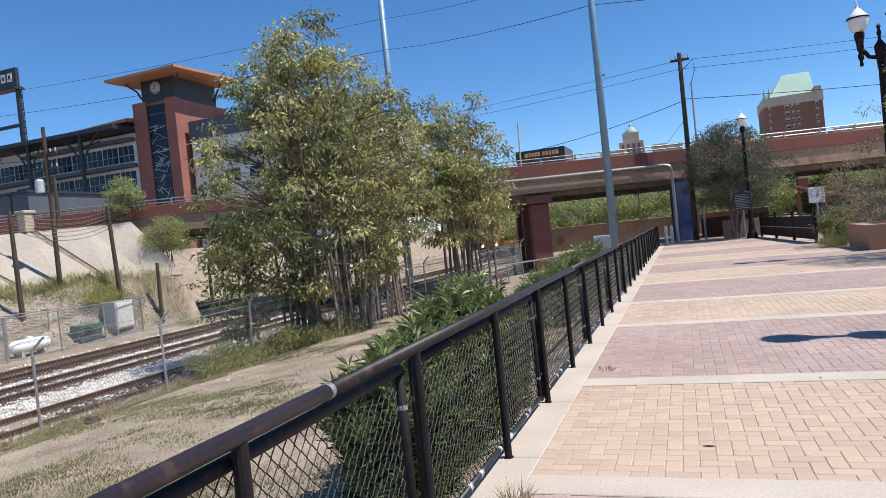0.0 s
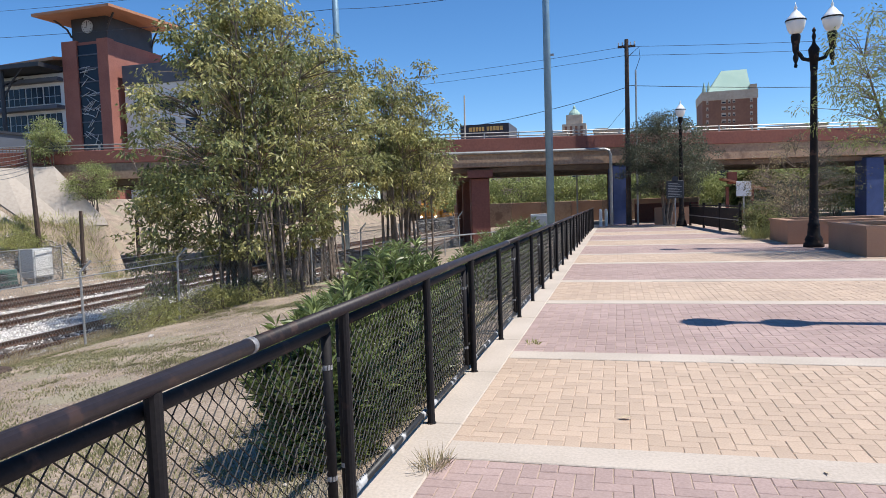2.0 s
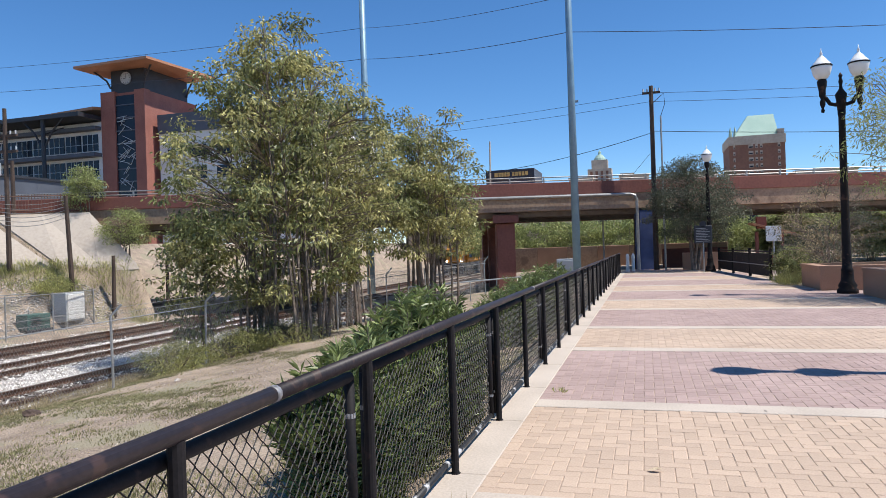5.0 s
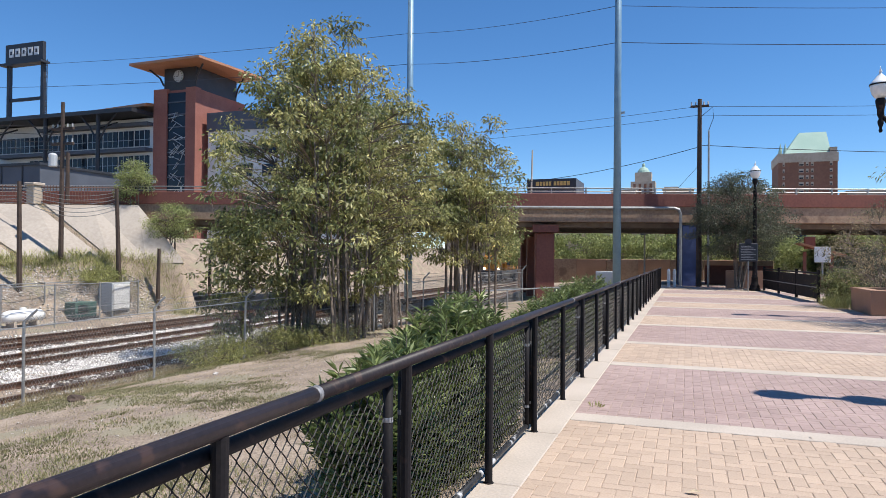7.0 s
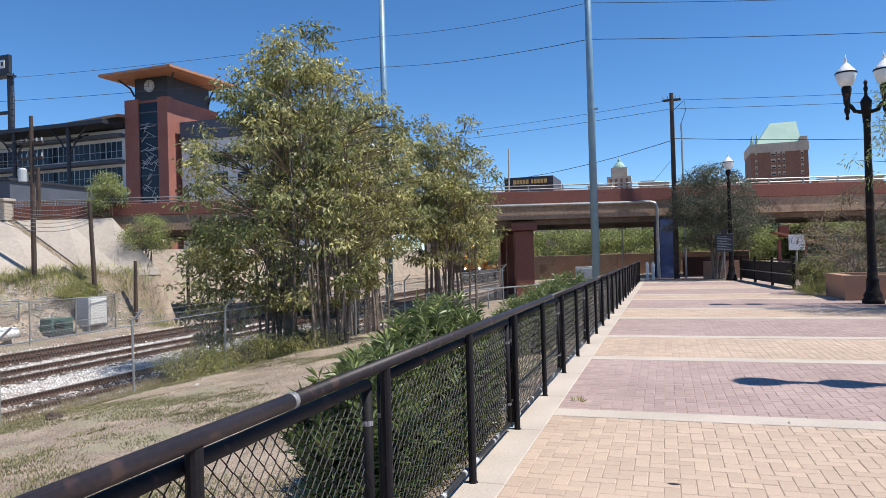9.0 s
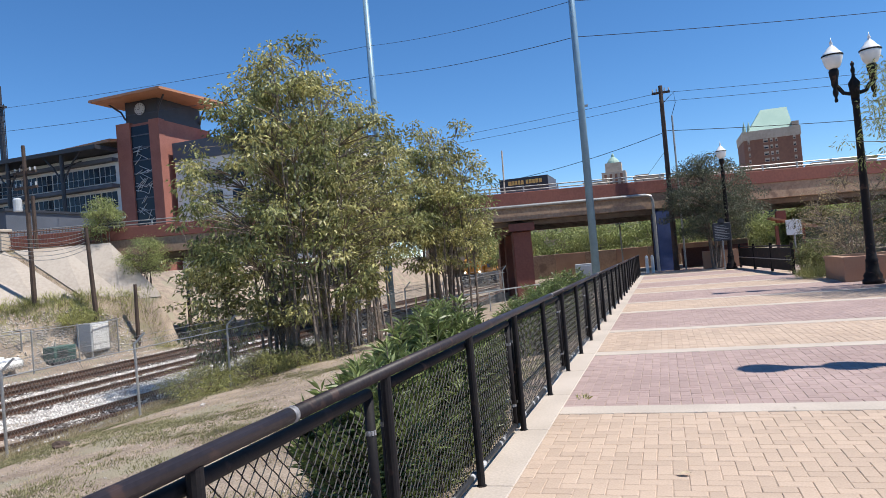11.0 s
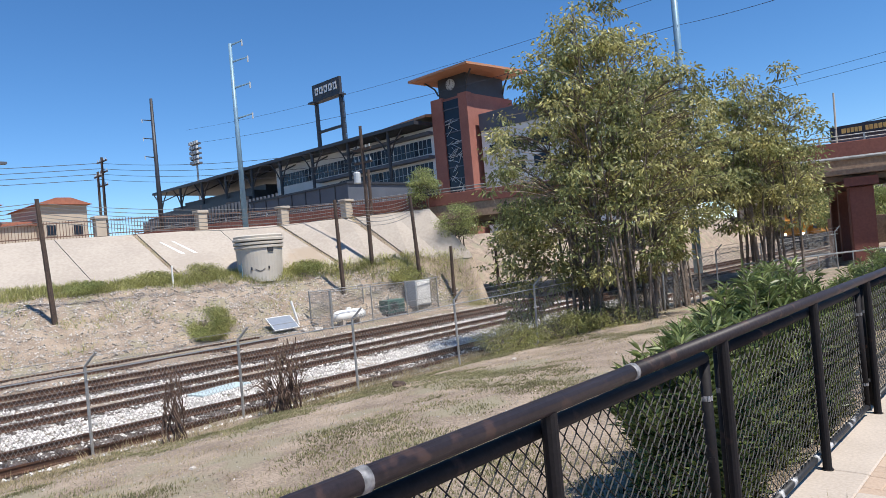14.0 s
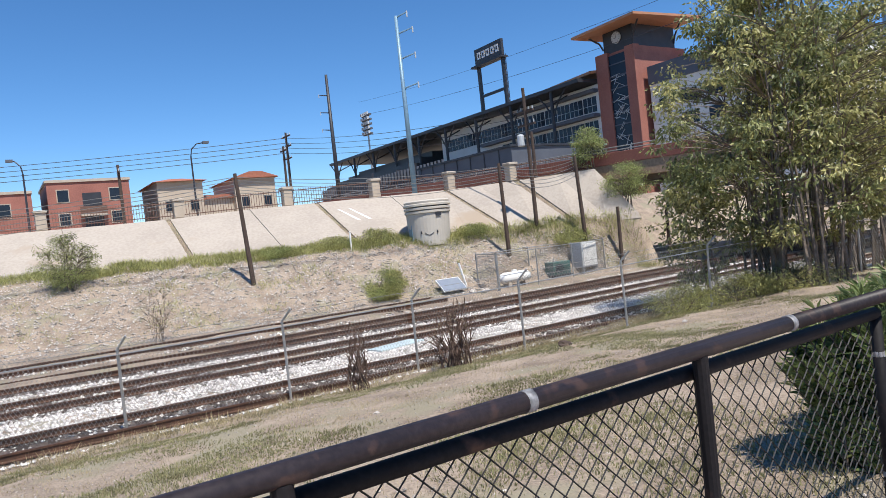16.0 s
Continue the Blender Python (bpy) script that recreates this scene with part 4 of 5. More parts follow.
for f in ((3, 2, 1, 0), (4, 5, 6, 7), (0, 1, 5, 4), (1, 2, 6, 5), (2, 3, 7, 6), (3, 0, 4, 7)):
    bm.faces.new([vs[i] for i in f])
part("upper_roof", bm, M_roof_or, st, "low-pitched orange roof")
for k in range(9):
    x = -77.7 - 9.9 * k
    part("canopy_column", T((x, 73.6, 0), (x, 73.6, 21.8 - ZS), 0.28, n=8), M_dark, st)
    bm = bmesh.new()
    pipe(bm, [(x, 73.6, 17.8 - ZS), (x - 1.6, 73.6, 20.2 - ZS), (x - 3.4, 73.6, 21.8 - ZS)], 0.13, 5)
    pipe(bm, [(x, 73.6, 17.8 - ZS), (x + 1.6, 73.6, 20.2 - ZS), (x + 3.4, 73.6, 21.8 - ZS)], 0.13, 5)
    pipe(bm, [(x, 73.6, 19.8 - ZS), (x, 78, 21.7 - ZS)], 0.13, 5)
    part("canopy_strut", bm, M_dark, st)
# open seating with ribbed screen
sp("seating_block", -150, -97, 66, 92, ZS, 14.2, M_dark, "dark seating block")
for k in range(44):
    x = -149.5 + k * 1.2
    sp("screen_rib", x, x + 0.22, 65.6, 66.0, 6.5, 14.6 - 0.0, M_grey)
for k in range(4):
    sp("seating_step", -152, -118, 68 + 3 * k, 92, 14.2 + k * 1.2, 15.4 + k * 1.2, M_dark)

gb = thing("grey_service_building", "dark grey metal-clad service building", "building", (-70.3, 55, ZS - 0.6))
part("wall", B(-11, 9.6, -5, 6, 0, 6.4), M_grey, gb)
part("roof", B(-11.2, 9.8, -5.2, 6.2, 6.4, 6.65), M_dark, gb)
part("brick_base", B(-11.1, 9.7, -5.1, 6.1, 0, 1.9), M_brick, gb)
for k in range(7):
    part("wall_seam", B(-10.2 + k * 2.9, -10.05 + k * 2.9, -5.08, -5.0, 1.9, 6.4), M_dark, gb)
gb2 = thing("lattice_tower_building", "low brick and dark steel entrance building", "building", (-92.4, 50, ZS - 0.9))
part("wall", B(-12, 10, -4, 6, 0, 3.6), M_brick, gb2)
part("roof", B(-12.5, 10.5, -4.5, 6.5, 3.6, 4.1), M_dark, gb2)
part("steel_screen", B(-6, 6, -4.6, -4.3, 3.9, 7.2), M_dark, gb2)

# scoreboard
sb = thing("scoreboard", "steel-framed stadium scoreboard seen from behind", "scoreboard", (-106.1, 84.8, 20.95))
for x in (-3.9, 3.9):
    part("leg", B(x - 0.3, x + 0.3, -0.3, 0.3, -16, 13), M_dark, sb)
part("panel", B(-4.3, 4.3, -0.5, 0.1, 13.0, 16.1), M_dark, sb)
part("cross_beam", B(-3.9, 3.9, -0.2, 0.2, 6.4, 6.9), M_dark, sb)
part("walkway", B(-4.9, 4.9, -1.3, 0.4, 12.4, 12.75), M_dark, sb)
for i in range(5):
    part("lettering_bar", B(-3.4 + i * 1.45, -2.4 + i * 1.45, -0.56, -0.5, 13.9, 15.3), M_white, sb)
    part("lettering_bar", B(-3.1 + i * 1.45, -2.7 + i * 1.45, -0.6, -0.55, 14.3, 14.9), M_dark, sb)
for i in range(14):
    part("ladder_rung", B(4.3, 4.9, -0.2, -0.1, -1 + i, -0.9 + i), M_dark, sb)
part("ladder_rail", B(4.85, 4.95, -0.2, -0.1, -2, 13), M_dark, sb)
fl = thing("floodlight_mast", "tall stadium floodlight mast", "floodlight", (-176.6, 93.5, 0.6))
part("mast", T((0, 0, 0), (0, 0, 34), 0.45, 0.25, 8), M_galv, fl)
for i in range(5):
    part("lamp_row", B(-2.4, 2.4, -0.4, 0.4, 31 + i * 1.35, 31.5 + i * 1.35), M_grey, fl)
    for j in range(4):
        part("floodlight", B(-2.2 + j * 1.2, -1.5 + j * 1.2, -0.9, -0.35, 31.2 + i * 1.35, 32 + i * 1.35), M_bgrey, fl)


def line_pole(x, y, z, h, r0, r1, m, label, arms, side=1):
    p = thing("steel_pole", label, "utility pole", (x, y, z))
    part("shaft", T((0, 0, 0), (0, 0, h), r0, r1, 10), m, p, smooth=True)
    for q, l in arms:
        part("davit_arm", T((0, 0, q), (l * 0.79 * side, l * 0.62 * side, q + 0.22), 0.07, 0.04, 6), m, p)
        part("insulator", T((l * 0.79 * side, l * 0.62 * side, q - 0.1), (l * 0.79 * side, l * 0.62 * side, q + 0.3), 0.05, n=6), M_bgrey, p)
    return p


line_pole(-39.7, 23.75, 4.2, 12.1, 0.19, 0.11, M_pole_blue, "tall galvanised steel power pole on the embankment", ((10.9, 1.1), (9.2, 1.1), (7.2, 1.1), (12.0, 0.8)))
line_pole(-72.5, 33.5, ZS - 1.0, 17.4, 0.30, 0.16, M_dark, "dark steel power pole behind the street", ((15.0, -1.2), (13.0, -1.2), (11.0, -1.2)))

# ---- street along the embankment ----
def top_at(az):
    """Where the bearing az meets the top edge of the embankment."""
    k = math.tan(radians(az))
    best = min(np.arange(-25, 33, 0.02), key=lambda y: abs(interp(TOP, y) - 0.4 + 0.1 - k * (y + 0.37)))
    return interp(TOP, best) - 0.4, float(best)


pila = None
PY = []
for az in (-94.5, -87.0, -77.6, -69.2, -62.0, -55.7, -50.5):
    x, y = top_at(az)
    PY.append((x, y))
    z = interp(ZTOP, y) + 0.07
    if pila is None:
        pila = thing("stone_pilaster", "pale stone fence pilaster with a flat cap", "pilaster", (x, y, z), group="street fence pilasters")
        part("shaft", B(-0.3, 0.3, -0.3, 0.3, 0, 1.05, 0.03), M_tan, pila)
        part("cap", B(-0.38, 0.38, -0.38, 0.38, 1.05, 1.22, 0.03), M_stone, pila)
    else:
        copy_thing(pila, pose(x, y, z))
sf = thing("street_fence", "rust-brown metal picket fence along the street", "fence", kind="structure")
M_picket = mat("brown_picket", (0.16, 0.085, 0.06), None, 0.7)
PY.append((-30.9, 31.2))
for (x0, y0), (x1, y1) in zip(PY, PY[1:]):
    za, zb = interp(ZTOP, y0) + 0.07, interp(ZTOP, y1) + 0.07
    for h in (0.18, 0.98):
        part("fence_rail", T((x0, y0, za + h), (x1, y1, zb + h), 0.03, n=5), M_picket, sf)
    n = int(math.hypot(x1 - x0, y1 - y0) / 0.16)
    bm = bmesh.new()
    for i in range(1, n):
        u = i / n
        q = (x0 + (x1 - x0) * u, y0 + (y1 - y0) * u, za + (zb - za) * u)
        box(bm, q[0] - 0.012, q[0] + 0.012, q[1] - 0.012, q[1] + 0.012, q[2] + 0.02, q[2] + 1.08)
    tagged(part("pickets", bm, M_picket, sf), kind="stuff")


def windows(parent, x, ys, zs, w, h, m=None, frame_m=None):
    for y in ys:
        for z in zs:
            f = part("window", B(x - 0.02, x + 0.06, y, y + w, z, z + h), frame_m or M_stone, parent)
            part("pane", B(x + 0.04, x + 0.09, y + 0.1, y + w - 0.1, z + 0.1, z + h - 0.1), m or M_glass, f)


ap1 = thing("apartment_building", "red brick apartment building with open stairwell", "building", (-94, 9.45, 2.75))
part("wall", B(-6, 6, -4.3, 4.3, 0, 8.9), M_brick, ap1)
part("parapet", B(-6.1, 6.15, -4.45, 4.45, 8.9, 9.2), M_stone, ap1)
# no opening is cut: a dark panel paints the recess's shade
part("stairwell", B(5.9, 6.05, -0.8, 1.2, 0.2, 7.6), M_dark, ap1, "flat dark panel for the shaded stairwell recess")
for z in (2.4, 4.9):
    part("landing", B(5.9, 6.7, -1.2, 1.6, z, z + 0.2), M_stone, ap1)
    part("landing_rail", B(6.6, 6.68, -1.2, 1.6, z + 0.2, z + 1.1), M_picket, ap1)
windows(ap1, 6.0, (-3.4, 2.0), (1.2, 3.9, 6.6), 1.3, 1.5)
ap0 = thing("apartment_building", "orange-red brick apartment block with flat roof", "building", (-93, -1.4, 3.3))
part("wall", B(-6, 6, -6, 5.0, 0, 7.2), M_brick, ap0)
part("parapet", B(-6.1, 6.15, -6.1, 5.1, 7.2, 7.5), M_stone, ap0)
windows(ap0, 6.0, (-4.6, -1.6, 1.4), (1.4, 4.6), 1.6, 1.6)


def town_house(y0, y1, ze, zp, gable):
    w = (y1 - y0) / 2
    h = thing("town_house", "tan stucco house with terracotta tiled roof", "house", (-93, (y0 + y1) / 2, 3.25), group="tan houses")
    part("wall", B(-5, 5, -w, w, 0, ze - 4), M_tan, h)
    bm = bmesh.new()
    e = [bm.verts.new(p) for p in ((-5.6, -w - 0.5, ze - 4), (5.6, -w - 0.5, ze - 4), (5.6, w + 0.5, ze - 4), (-5.6, w + 0.5, ze - 4))]
    r = [bm.verts.new(p) for p in ((-3.0, -w * 0.3, zp - 4), (3.0 if not gable else 5.6, -w * 0.3, zp - 4), (3.0 if not gable else 5.6, w * 0.3, zp - 4), (-3, w * 0.3, zp - 4))]
    for i in range(4):
        bm.faces.new((e[i], e[(i + 1) % 4], r[(i + 1) % 4], r[i]))
    bm.faces.new(r); bm.faces.new(e[::-1])
    part("roof", bm, M_clay, h, "terracotta hip roof")
    windows(h, 5.0, (-w * 0.75, w * 0.35), (1.0, 4.2), 1.2, 1.4)
    part("porch", B(5.0, 6.4, -w * 0.3, w * 0.3, 0.2, 2.6), M_dark, h)
    part("balcony", B(5.0, 6.2, -w * 0.5, w * 0.3, 3.3, 3.6), M_stone, h)


town_house(16.8, 22.2, 11.9, 12.45, False)
town_house(26.2, 31.6, 11.9, 12.7, True)
sh = thing("town_house", "low house with terracotta roof between taller ones", "house", (-93, 24.3, 3.4))
part("wall", B(-4, 4, -2, 2, 0, 5.4), M_tan, sh)
part("roof", B(-4.4, 4.4, -2.4, 2.4, 5.4, 5.9), M_clay, sh)

def street_lamp(x, y, z, h, arm):
    p = thing("street_lamp", "tall curved-arm steel street lamp", "street lamp", (x, y, z))
    bm = T((0, 0, 0), (0, 0, h), 0.10, 0.06, 8)
    pipe(bm, [(0, 0, h), (0.1 * arm[0], 0.1 * arm[1], h + 0.6), (0.5 * arm[0], 0.5 * arm[1], h + 1.0), (arm[0], arm[1], h + 1.05)], 0.05, 6)
    part("pole", bm, M_dark, p)
    part("lamp_head", B(arm[0] - 0.1, arm[0] + 0.4, arm[1] - 0.12, arm[1] + 0.35, h + 0.95, h + 1.12), M_grey, p)


street_lamp(-58.2, 13.9, 3.6, 6.3, (0.5, 1.0))
street_lamp(-60, 2.0, 3.6, 5.6, (-0.3, -0.9))


def wood_pole(x, y, z, h, label, arms=(), lean=(0, 0), r=0.15, wires=True):
    p = thing("wooden_pole", label, "utility pole", (x, y, z))
    part("shaft", T((0, 0, -0.3), (lean[0], lean[1], h), r, r * 0.7, 8), M_wood_pole, p)
    for q, l in arms:
        part("crossarm", B(-l * 0.45 + lean[0], l * 0.45 + lean[0], -0.06, 0.06, q - 0.06, q + 0.06), M_wood_pole, p)
        for s in (-0.4, -0.2, 0.2, 0.4):
            part("insulator", T((l * s + lean[0], 0, q + 0.05), (l * s + lean[0], 0, q + 0.25), 0.04, n=6), M_bgrey, p)
    return p


WP = [(-33.56, 10.15, 5.48, (-0.10, -0.30)), (-30.45, 23.93, 5.02, (-0.05, -0.06)), (-28.71, 28.33, 5.03, (-0.14, -0.14))]
for x, y, top, tilt in WP:
    wood_pole(x, y, land(x, y), top - land(x, y), "leaning dark wooden line pole on the bank", (), tilt, 0.13)
wood_pole(-27.3, 29.6, land(-27.3, 29.6), 3.0, "short dark wooden post by the tracks", (), (0.05, 0), 0.12)
wood_pole(-27.4, 34.0, land(-27.4, 34.0), 3.3, "short dark wooden post near the bridge", (), (0, 0), 0.12)
wood_pole(-31.16, 26.82, land(-31.16, 26.82), 8.3, "tall wooden power pole with crossarms at the foot of the slope", ((6.9, 1.7), (6.1, 1.7)), (0, 0), 0.13)
wood_pole(-34.6, 30.2, 3.6, 3.9, "short grey wooden pole at the top of the slope", (), (0, 0), 0.14)
tr_ = thing("pole_transformer", "grey cylindrical pole-mounted transformer", "transformer", (-31.5, 26.55, 6.1))
tr_.scale = (0.72, 0.72, 0.72)
part("tank", lathe(bmesh.new(), [(0.28, 0), (0.30, 0.05), (0.30, 0.85), (0.22, 0.95), (0.05, 1.0)], 12), M_bgrey, tr_)
part("bracket", B(-0.5, 0.0, -0.05, 0.35, 0.3, 0.4), M_dark, tr_)
wood_pole(-65.5, 25.0, 4.2, 8.8, "distant wooden power pole with crossarms", ((8.4, 2.4), (7.4, 2.4), (6.2, 2.0)), (0.3, 0), 0.16)
wood_pole(-60.0, 22.5, 4.2, 6.6, "distant wooden power pole", ((6.2, 1.6),), (0.2, 0), 0.14)
wood_pole(-60.0, 8.6, 4.1, 5.6, "short wooden pole beside the apartment building", ((5.0, 1.0),), (-0.25, 0), 0.15)
wood_pole(0.42, 41.0, 0.0, 10.6, "dark wooden power pole beside the blue pier", ((10.2, 1.1),), (0.02, 0), 0.16)
gp_ = thing("conduit_pole", "thin galvanised pole beside the wooden pole", "utility pole", (0.92, 40.9, 0))
part("shaft", T((0, 0, 0), (0, 0, 8.8), 0.06, 0.05, 8), M_galv, gp_)
bm = bmesh.new()
pipe(bm, [(0, 0, 8.8), (0.25, 0, 9.5), (0.2, 0, 10.1), (-0.4, 0, 9.6)], 0.02, 4)
part("drip_loop", bm, M_dark, gp_)

# ---- far city ----
ho = thing("hotel_tower", "brown brick hotel tower with green copper roof", "building", (45.2, 302, -1.9))
ho.scale = (0.89, 1.0, 1.0)
part("wall", B(-12.5, 11.0, 0, 22, 0, 42), M_hotel, ho)
part("stone_crown", B(-12.8, 11.3, -0.3, 22.3, 42, 45.6), M_stone, ho, "pale stone upper storeys")
bm = bmesh.new()
e = [bm.verts.new(p) for p in ((-10, 0.5, 45.6), (8.5, 0.5, 45.6), (8.5, 21, 45.6), (-10, 21, 45.6))]
r = [bm.verts.new(p) for p in ((-3.0, 8, 55.0), (8.0, 8, 55.0), (8.0, 14, 55.0), (-3.0, 14, 55.0))]
for i in range(4):
    bm.faces.new((e[i], e[(i + 1) % 4], r[(i + 1) % 4], r[i]))
bm.faces.new(r)
part("roof", bm, M_verd, ho, "pale green copper roof")
for x in (-11.5, -9.5):
    part("turret", lathe(bmesh.new(), [(0.8, 0), (0.8, 3.5), (0.05, 6.5)], 8, (x, 2, 43.5)), M_verd, ho)
part("turret", B(8, 10.8, -0.2, 3, 45.6, 47.6), M_stone, ho)
for x, wd in ((-4.3, 2.0), (-1.5, 1.1), (0.5, 1.1), (7.9, 1.1), (-10.8, 0.9)):
    for j in range(9):
        z = 19.5 + j * 2.62
        w = part("window", B(x, x + wd, -0.14, 0.05, z, z + 1.5), M_stone, ho)
        part("pane", B(x + 0.18, x + wd - 0.18, -0.18, -0.12, z + 0.15, z + 0.7), M_glass, w)
dm = thing("stepped_tower", "stepped tan stone tower with pale green dome", "building", (-18.0, 300, 0))
part("wall", B(-5, 5, 0, 10, 0, 34), M_stone, dm)
part("upper_stage", B(-3.4, 3.4, 1.5, 8.5, 34, 38), M_stone, dm)
part("dome", lathe(bmesh.new(), [(2.7, 0), (2.4, 1.0), (1.4, 2.3), (0.7, 2.7), (0.6, 3.7), (0.05, 4.6)], 14, (0, 5, 38)), M_verd, dm)
for i in range(4):
    part("window_bay", B(-3.9 + i * 2.2, -2.9 + i * 2.2, -0.15, 0.05, 24, 33), M_hotel, dm)
for x0, x1, y, h, lab in ((-30, -20.5, 290, 29.8, "low tan office block behind the bridge"), (-9.5, 2, 290, 29.8, "low stone building beside the tower"), (58, 80, 300, 28.2, "pale low roof behind the bridge"), (6, 30, 310, 30.2, "grey-tan low building on the skyline"), (-9, -4, 296, 31, "stepped stone building on the skyline")):
    q = thing("office_block", lab, "building", ((x0 + x1) / 2, y, 0))
    w = (x1 - x0) / 2
    part("wall", B(-w, w, 0, 14, 0, h - 0.8), M_stone, q)
    part("cornice", B(-w - 0.3, w + 0.3, -0.3, 14.3, h - 0.8, h), M_tan, q)
bs = thing("bank_building", "dark building top with a gold lettered sign", "building", (-28.6, 150, 0.6))
part("wall", B(-5.4, 5.5, 0, 12, 0, 18.3), M_grey, bs)
part("sign_board", B(-5.4, 5.5, -0.3, 0, 16.0, 18.3), M_dark, bs)
bx_ = -3.4
for wd_ in (0.75, 0.5, 0.5, 0.5, 0.55, 0.0, 0.5, 0.6, 0.55, 0.6, 0.65):
    if wd_:
        part("lettering_bar", B(bx_, bx_ + wd_, -0.38, -0.3, 16.8, 17.7), M_gold, bs, "gold lettering shown as plain bars")
    bx_ += (wd_ or 0.25) + 0.16
fp = thing("flagpole", "slim pale flagpole beyond the bridge", "flagpole", (-28.5, 128, 0))
part("shaft", T((0, 0, 0), (0.4, 0, 22), 0.22, 0.14, 8), M_stone, fp)

# ---- promenade lamps ----
ACORN = [(0.09, 0), (0.15, 0.03), (0.215, 0.14), (0.255, 0.30), (0.262, 0.36)]
CAP = [(0.268, 0.36), (0.268, 0.385), (0.21, 0.46), (0.17, 0.50), (0.10, 0.60), (0.035, 0.66), (0.035, 0.70), (0.045, 0.72), (0.012, 0.80), (0.004, 0.88)]
FIT = [(0.035, -0.92), (0.05, -0.87), (0.03, -0.80), (0.07, -0.70), (0.075, -0.62), (0.045, -0.55), (0.085, -0.45), (0.09, -0.30), (0.12, -0.16), (0.13, -0.06), (0.10, 0.0)]
POST = [(0.27, 0), (0.27, 0.10), (0.22, 0.14), (0.24, 0.22), (0.17, 0.34), (0.15, 0.60), (0.165, 0.64), (0.13, 0.70), (0.115, 1.0), (0.085, 4.9), (0.10, 4.95), (0.10, 5.05)]


def lamp_head(t, x, z, short=False):
    part("lamp_holder", lathe(bmesh.new(), FIT[7:] if short else FIT, 14, (x, 0, z)), M_black, t, "black cast lamp holder", smooth=True)
    gl = part("globe", lathe(bmesh.new(), ACORN, 18, (x, 0, z)), M_globe, t, "frosted white acorn globe", smooth=True)
    part("globe_cap", lathe(bmesh.new(), CAP, 18, (x, 0, z)), M_globe, gl, "", smooth=True)
    part("globe_band", lathe(bmesh.new(), [(0.27, 0.35), (0.275, 0.36), (0.275, 0.385), (0.27, 0.39)], 18, (x, 0, z)), M_black, gl)


def twin_lamp(x, y, z=0, rz=0):
    t = thing("twin_lamp", "black cast-iron lamp post with two white acorn globes", "street lamp", (x, y, z), rz, "promenade lamps")
    part("post", lathe(bmesh.new(), POST, 16), M_black, t, smooth=True)
    part("finial", lathe(bmesh.new(), [(0.10, 5.05), (0.13, 5.35), (0.15, 5.5), (0.05, 5.65), (0.035, 5.75), (0.06, 5.85), (0.03, 5.95), (0.055, 6.02), (0.01, 6.10)], 14), M_black, t, smooth=True)
    for s in (-1, 1):
        bm = bmesh.new()
        pipe(bm, [(0, 0, 5.28), (s * 0.14, 0, 5.22), (s * 0.28, 0, 5.26), (s * 0.36, 0, 5.40), (s * 0.42, 0, 5.46)], 0.055, 8)
        part("arm", bm, M_black, t)
        lamp_head(t, s * 0.46, 5.95)
    return t


twin_lamp(5.16, 21.1)
twin_lamp(4.72, 8.77)
sl1 = thing("single_lamp", "black cast-iron lamp post with one white acorn globe", "street lamp", (3.0, 37.3, 0), 0, "promenade lamps")
part("post", lathe(bmesh.new(), POST, 16), M_black, sl1, smooth=True)
part("neck", lathe(bmesh.new(), [(0.08, 5.0), (0.06, 5.2), (0.075, 5.5)], 12), M_black, sl1)
lamp_head(sl1, 0, 5.62, True)

# ---- planters and things at the path's end ----
def planter(x0, x1, y0, y1, h):
    p = thing("planter", "tan rendered concrete planter box", "planter", ((x0 + x1) / 2, (y0 + y1) / 2, 0), group="planters")
    a, b = (x1 - x0) / 2, (y1 - y0) / 2
    for q in ((-a, a, -b, -b + 0.25), (-a, a, b - 0.25, b), (-a, -a + 0.25, -b + 0.25, b - 0.25), (a - 0.25, a, -b + 0.25, b - 0.25)):
        part("planter_wall", B(*q, 0, h - 0.08), M_planter, p)
        part("coping", B(q[0] - 0.03, q[1] + 0.03, q[2] - 0.03, q[3] + 0.03, h - 0.078, h), M_planter, p)
    part("soil", B(-a + 0.2, a - 0.2, -b + 0.2, b - 0.2, 0, h - 0.15), M_dirt, p)


planter(4.75, 8.0, 22.3, 24.8, 0.72)
planter(5.40, 9.0, 17.6, 20.6, 0.72)
mk = thing("historic_marker", "dark cast plaque on a slim post", "sign", (2.62, 36.3, 0))
part("post", T((0, 0, 0), (0, 0, 1.5), 0.035, n=8), M_galv, mk)
pl = part("plaque", B(-0.42, 0.42, -0.03, 0.03, 1.45, 2.35, 0.02), M_dark, mk)
part("crest", lathe(bmesh.new(), [(0.16, -0.03), (0.16, 0.03)], 12, (0, 0, 0)), M_dark, pl).matrix_basis = pose(0, 0, 2.42, 90)
for i in range(9):
    part("lettering_bar", B(-0.33, 0.33 - 0.1 * (i % 3), -0.036, -0.03, 1.55 + i * 0.08, 1.575 + i * 0.08), M_galv, pl)
rl = thing("black_railing", "solid black steel railing panel beside a ramp", "railing", (3.95, 33.2, 0), rz=5.4)
part("panel", B(-0.03, 0.03, -4.7, 4.7, 0.12, 1.0), M_black, rl)
part("handrail", T((0, -4.8, 1.08), (0, 4.8, 1.08), 0.03, n=8), M_black, rl)
part("mid_rail", T((-0.06, -4.8, 0.55), (-0.06, 4.8, 0.55), 0.02, n=8), M_galv, rl)
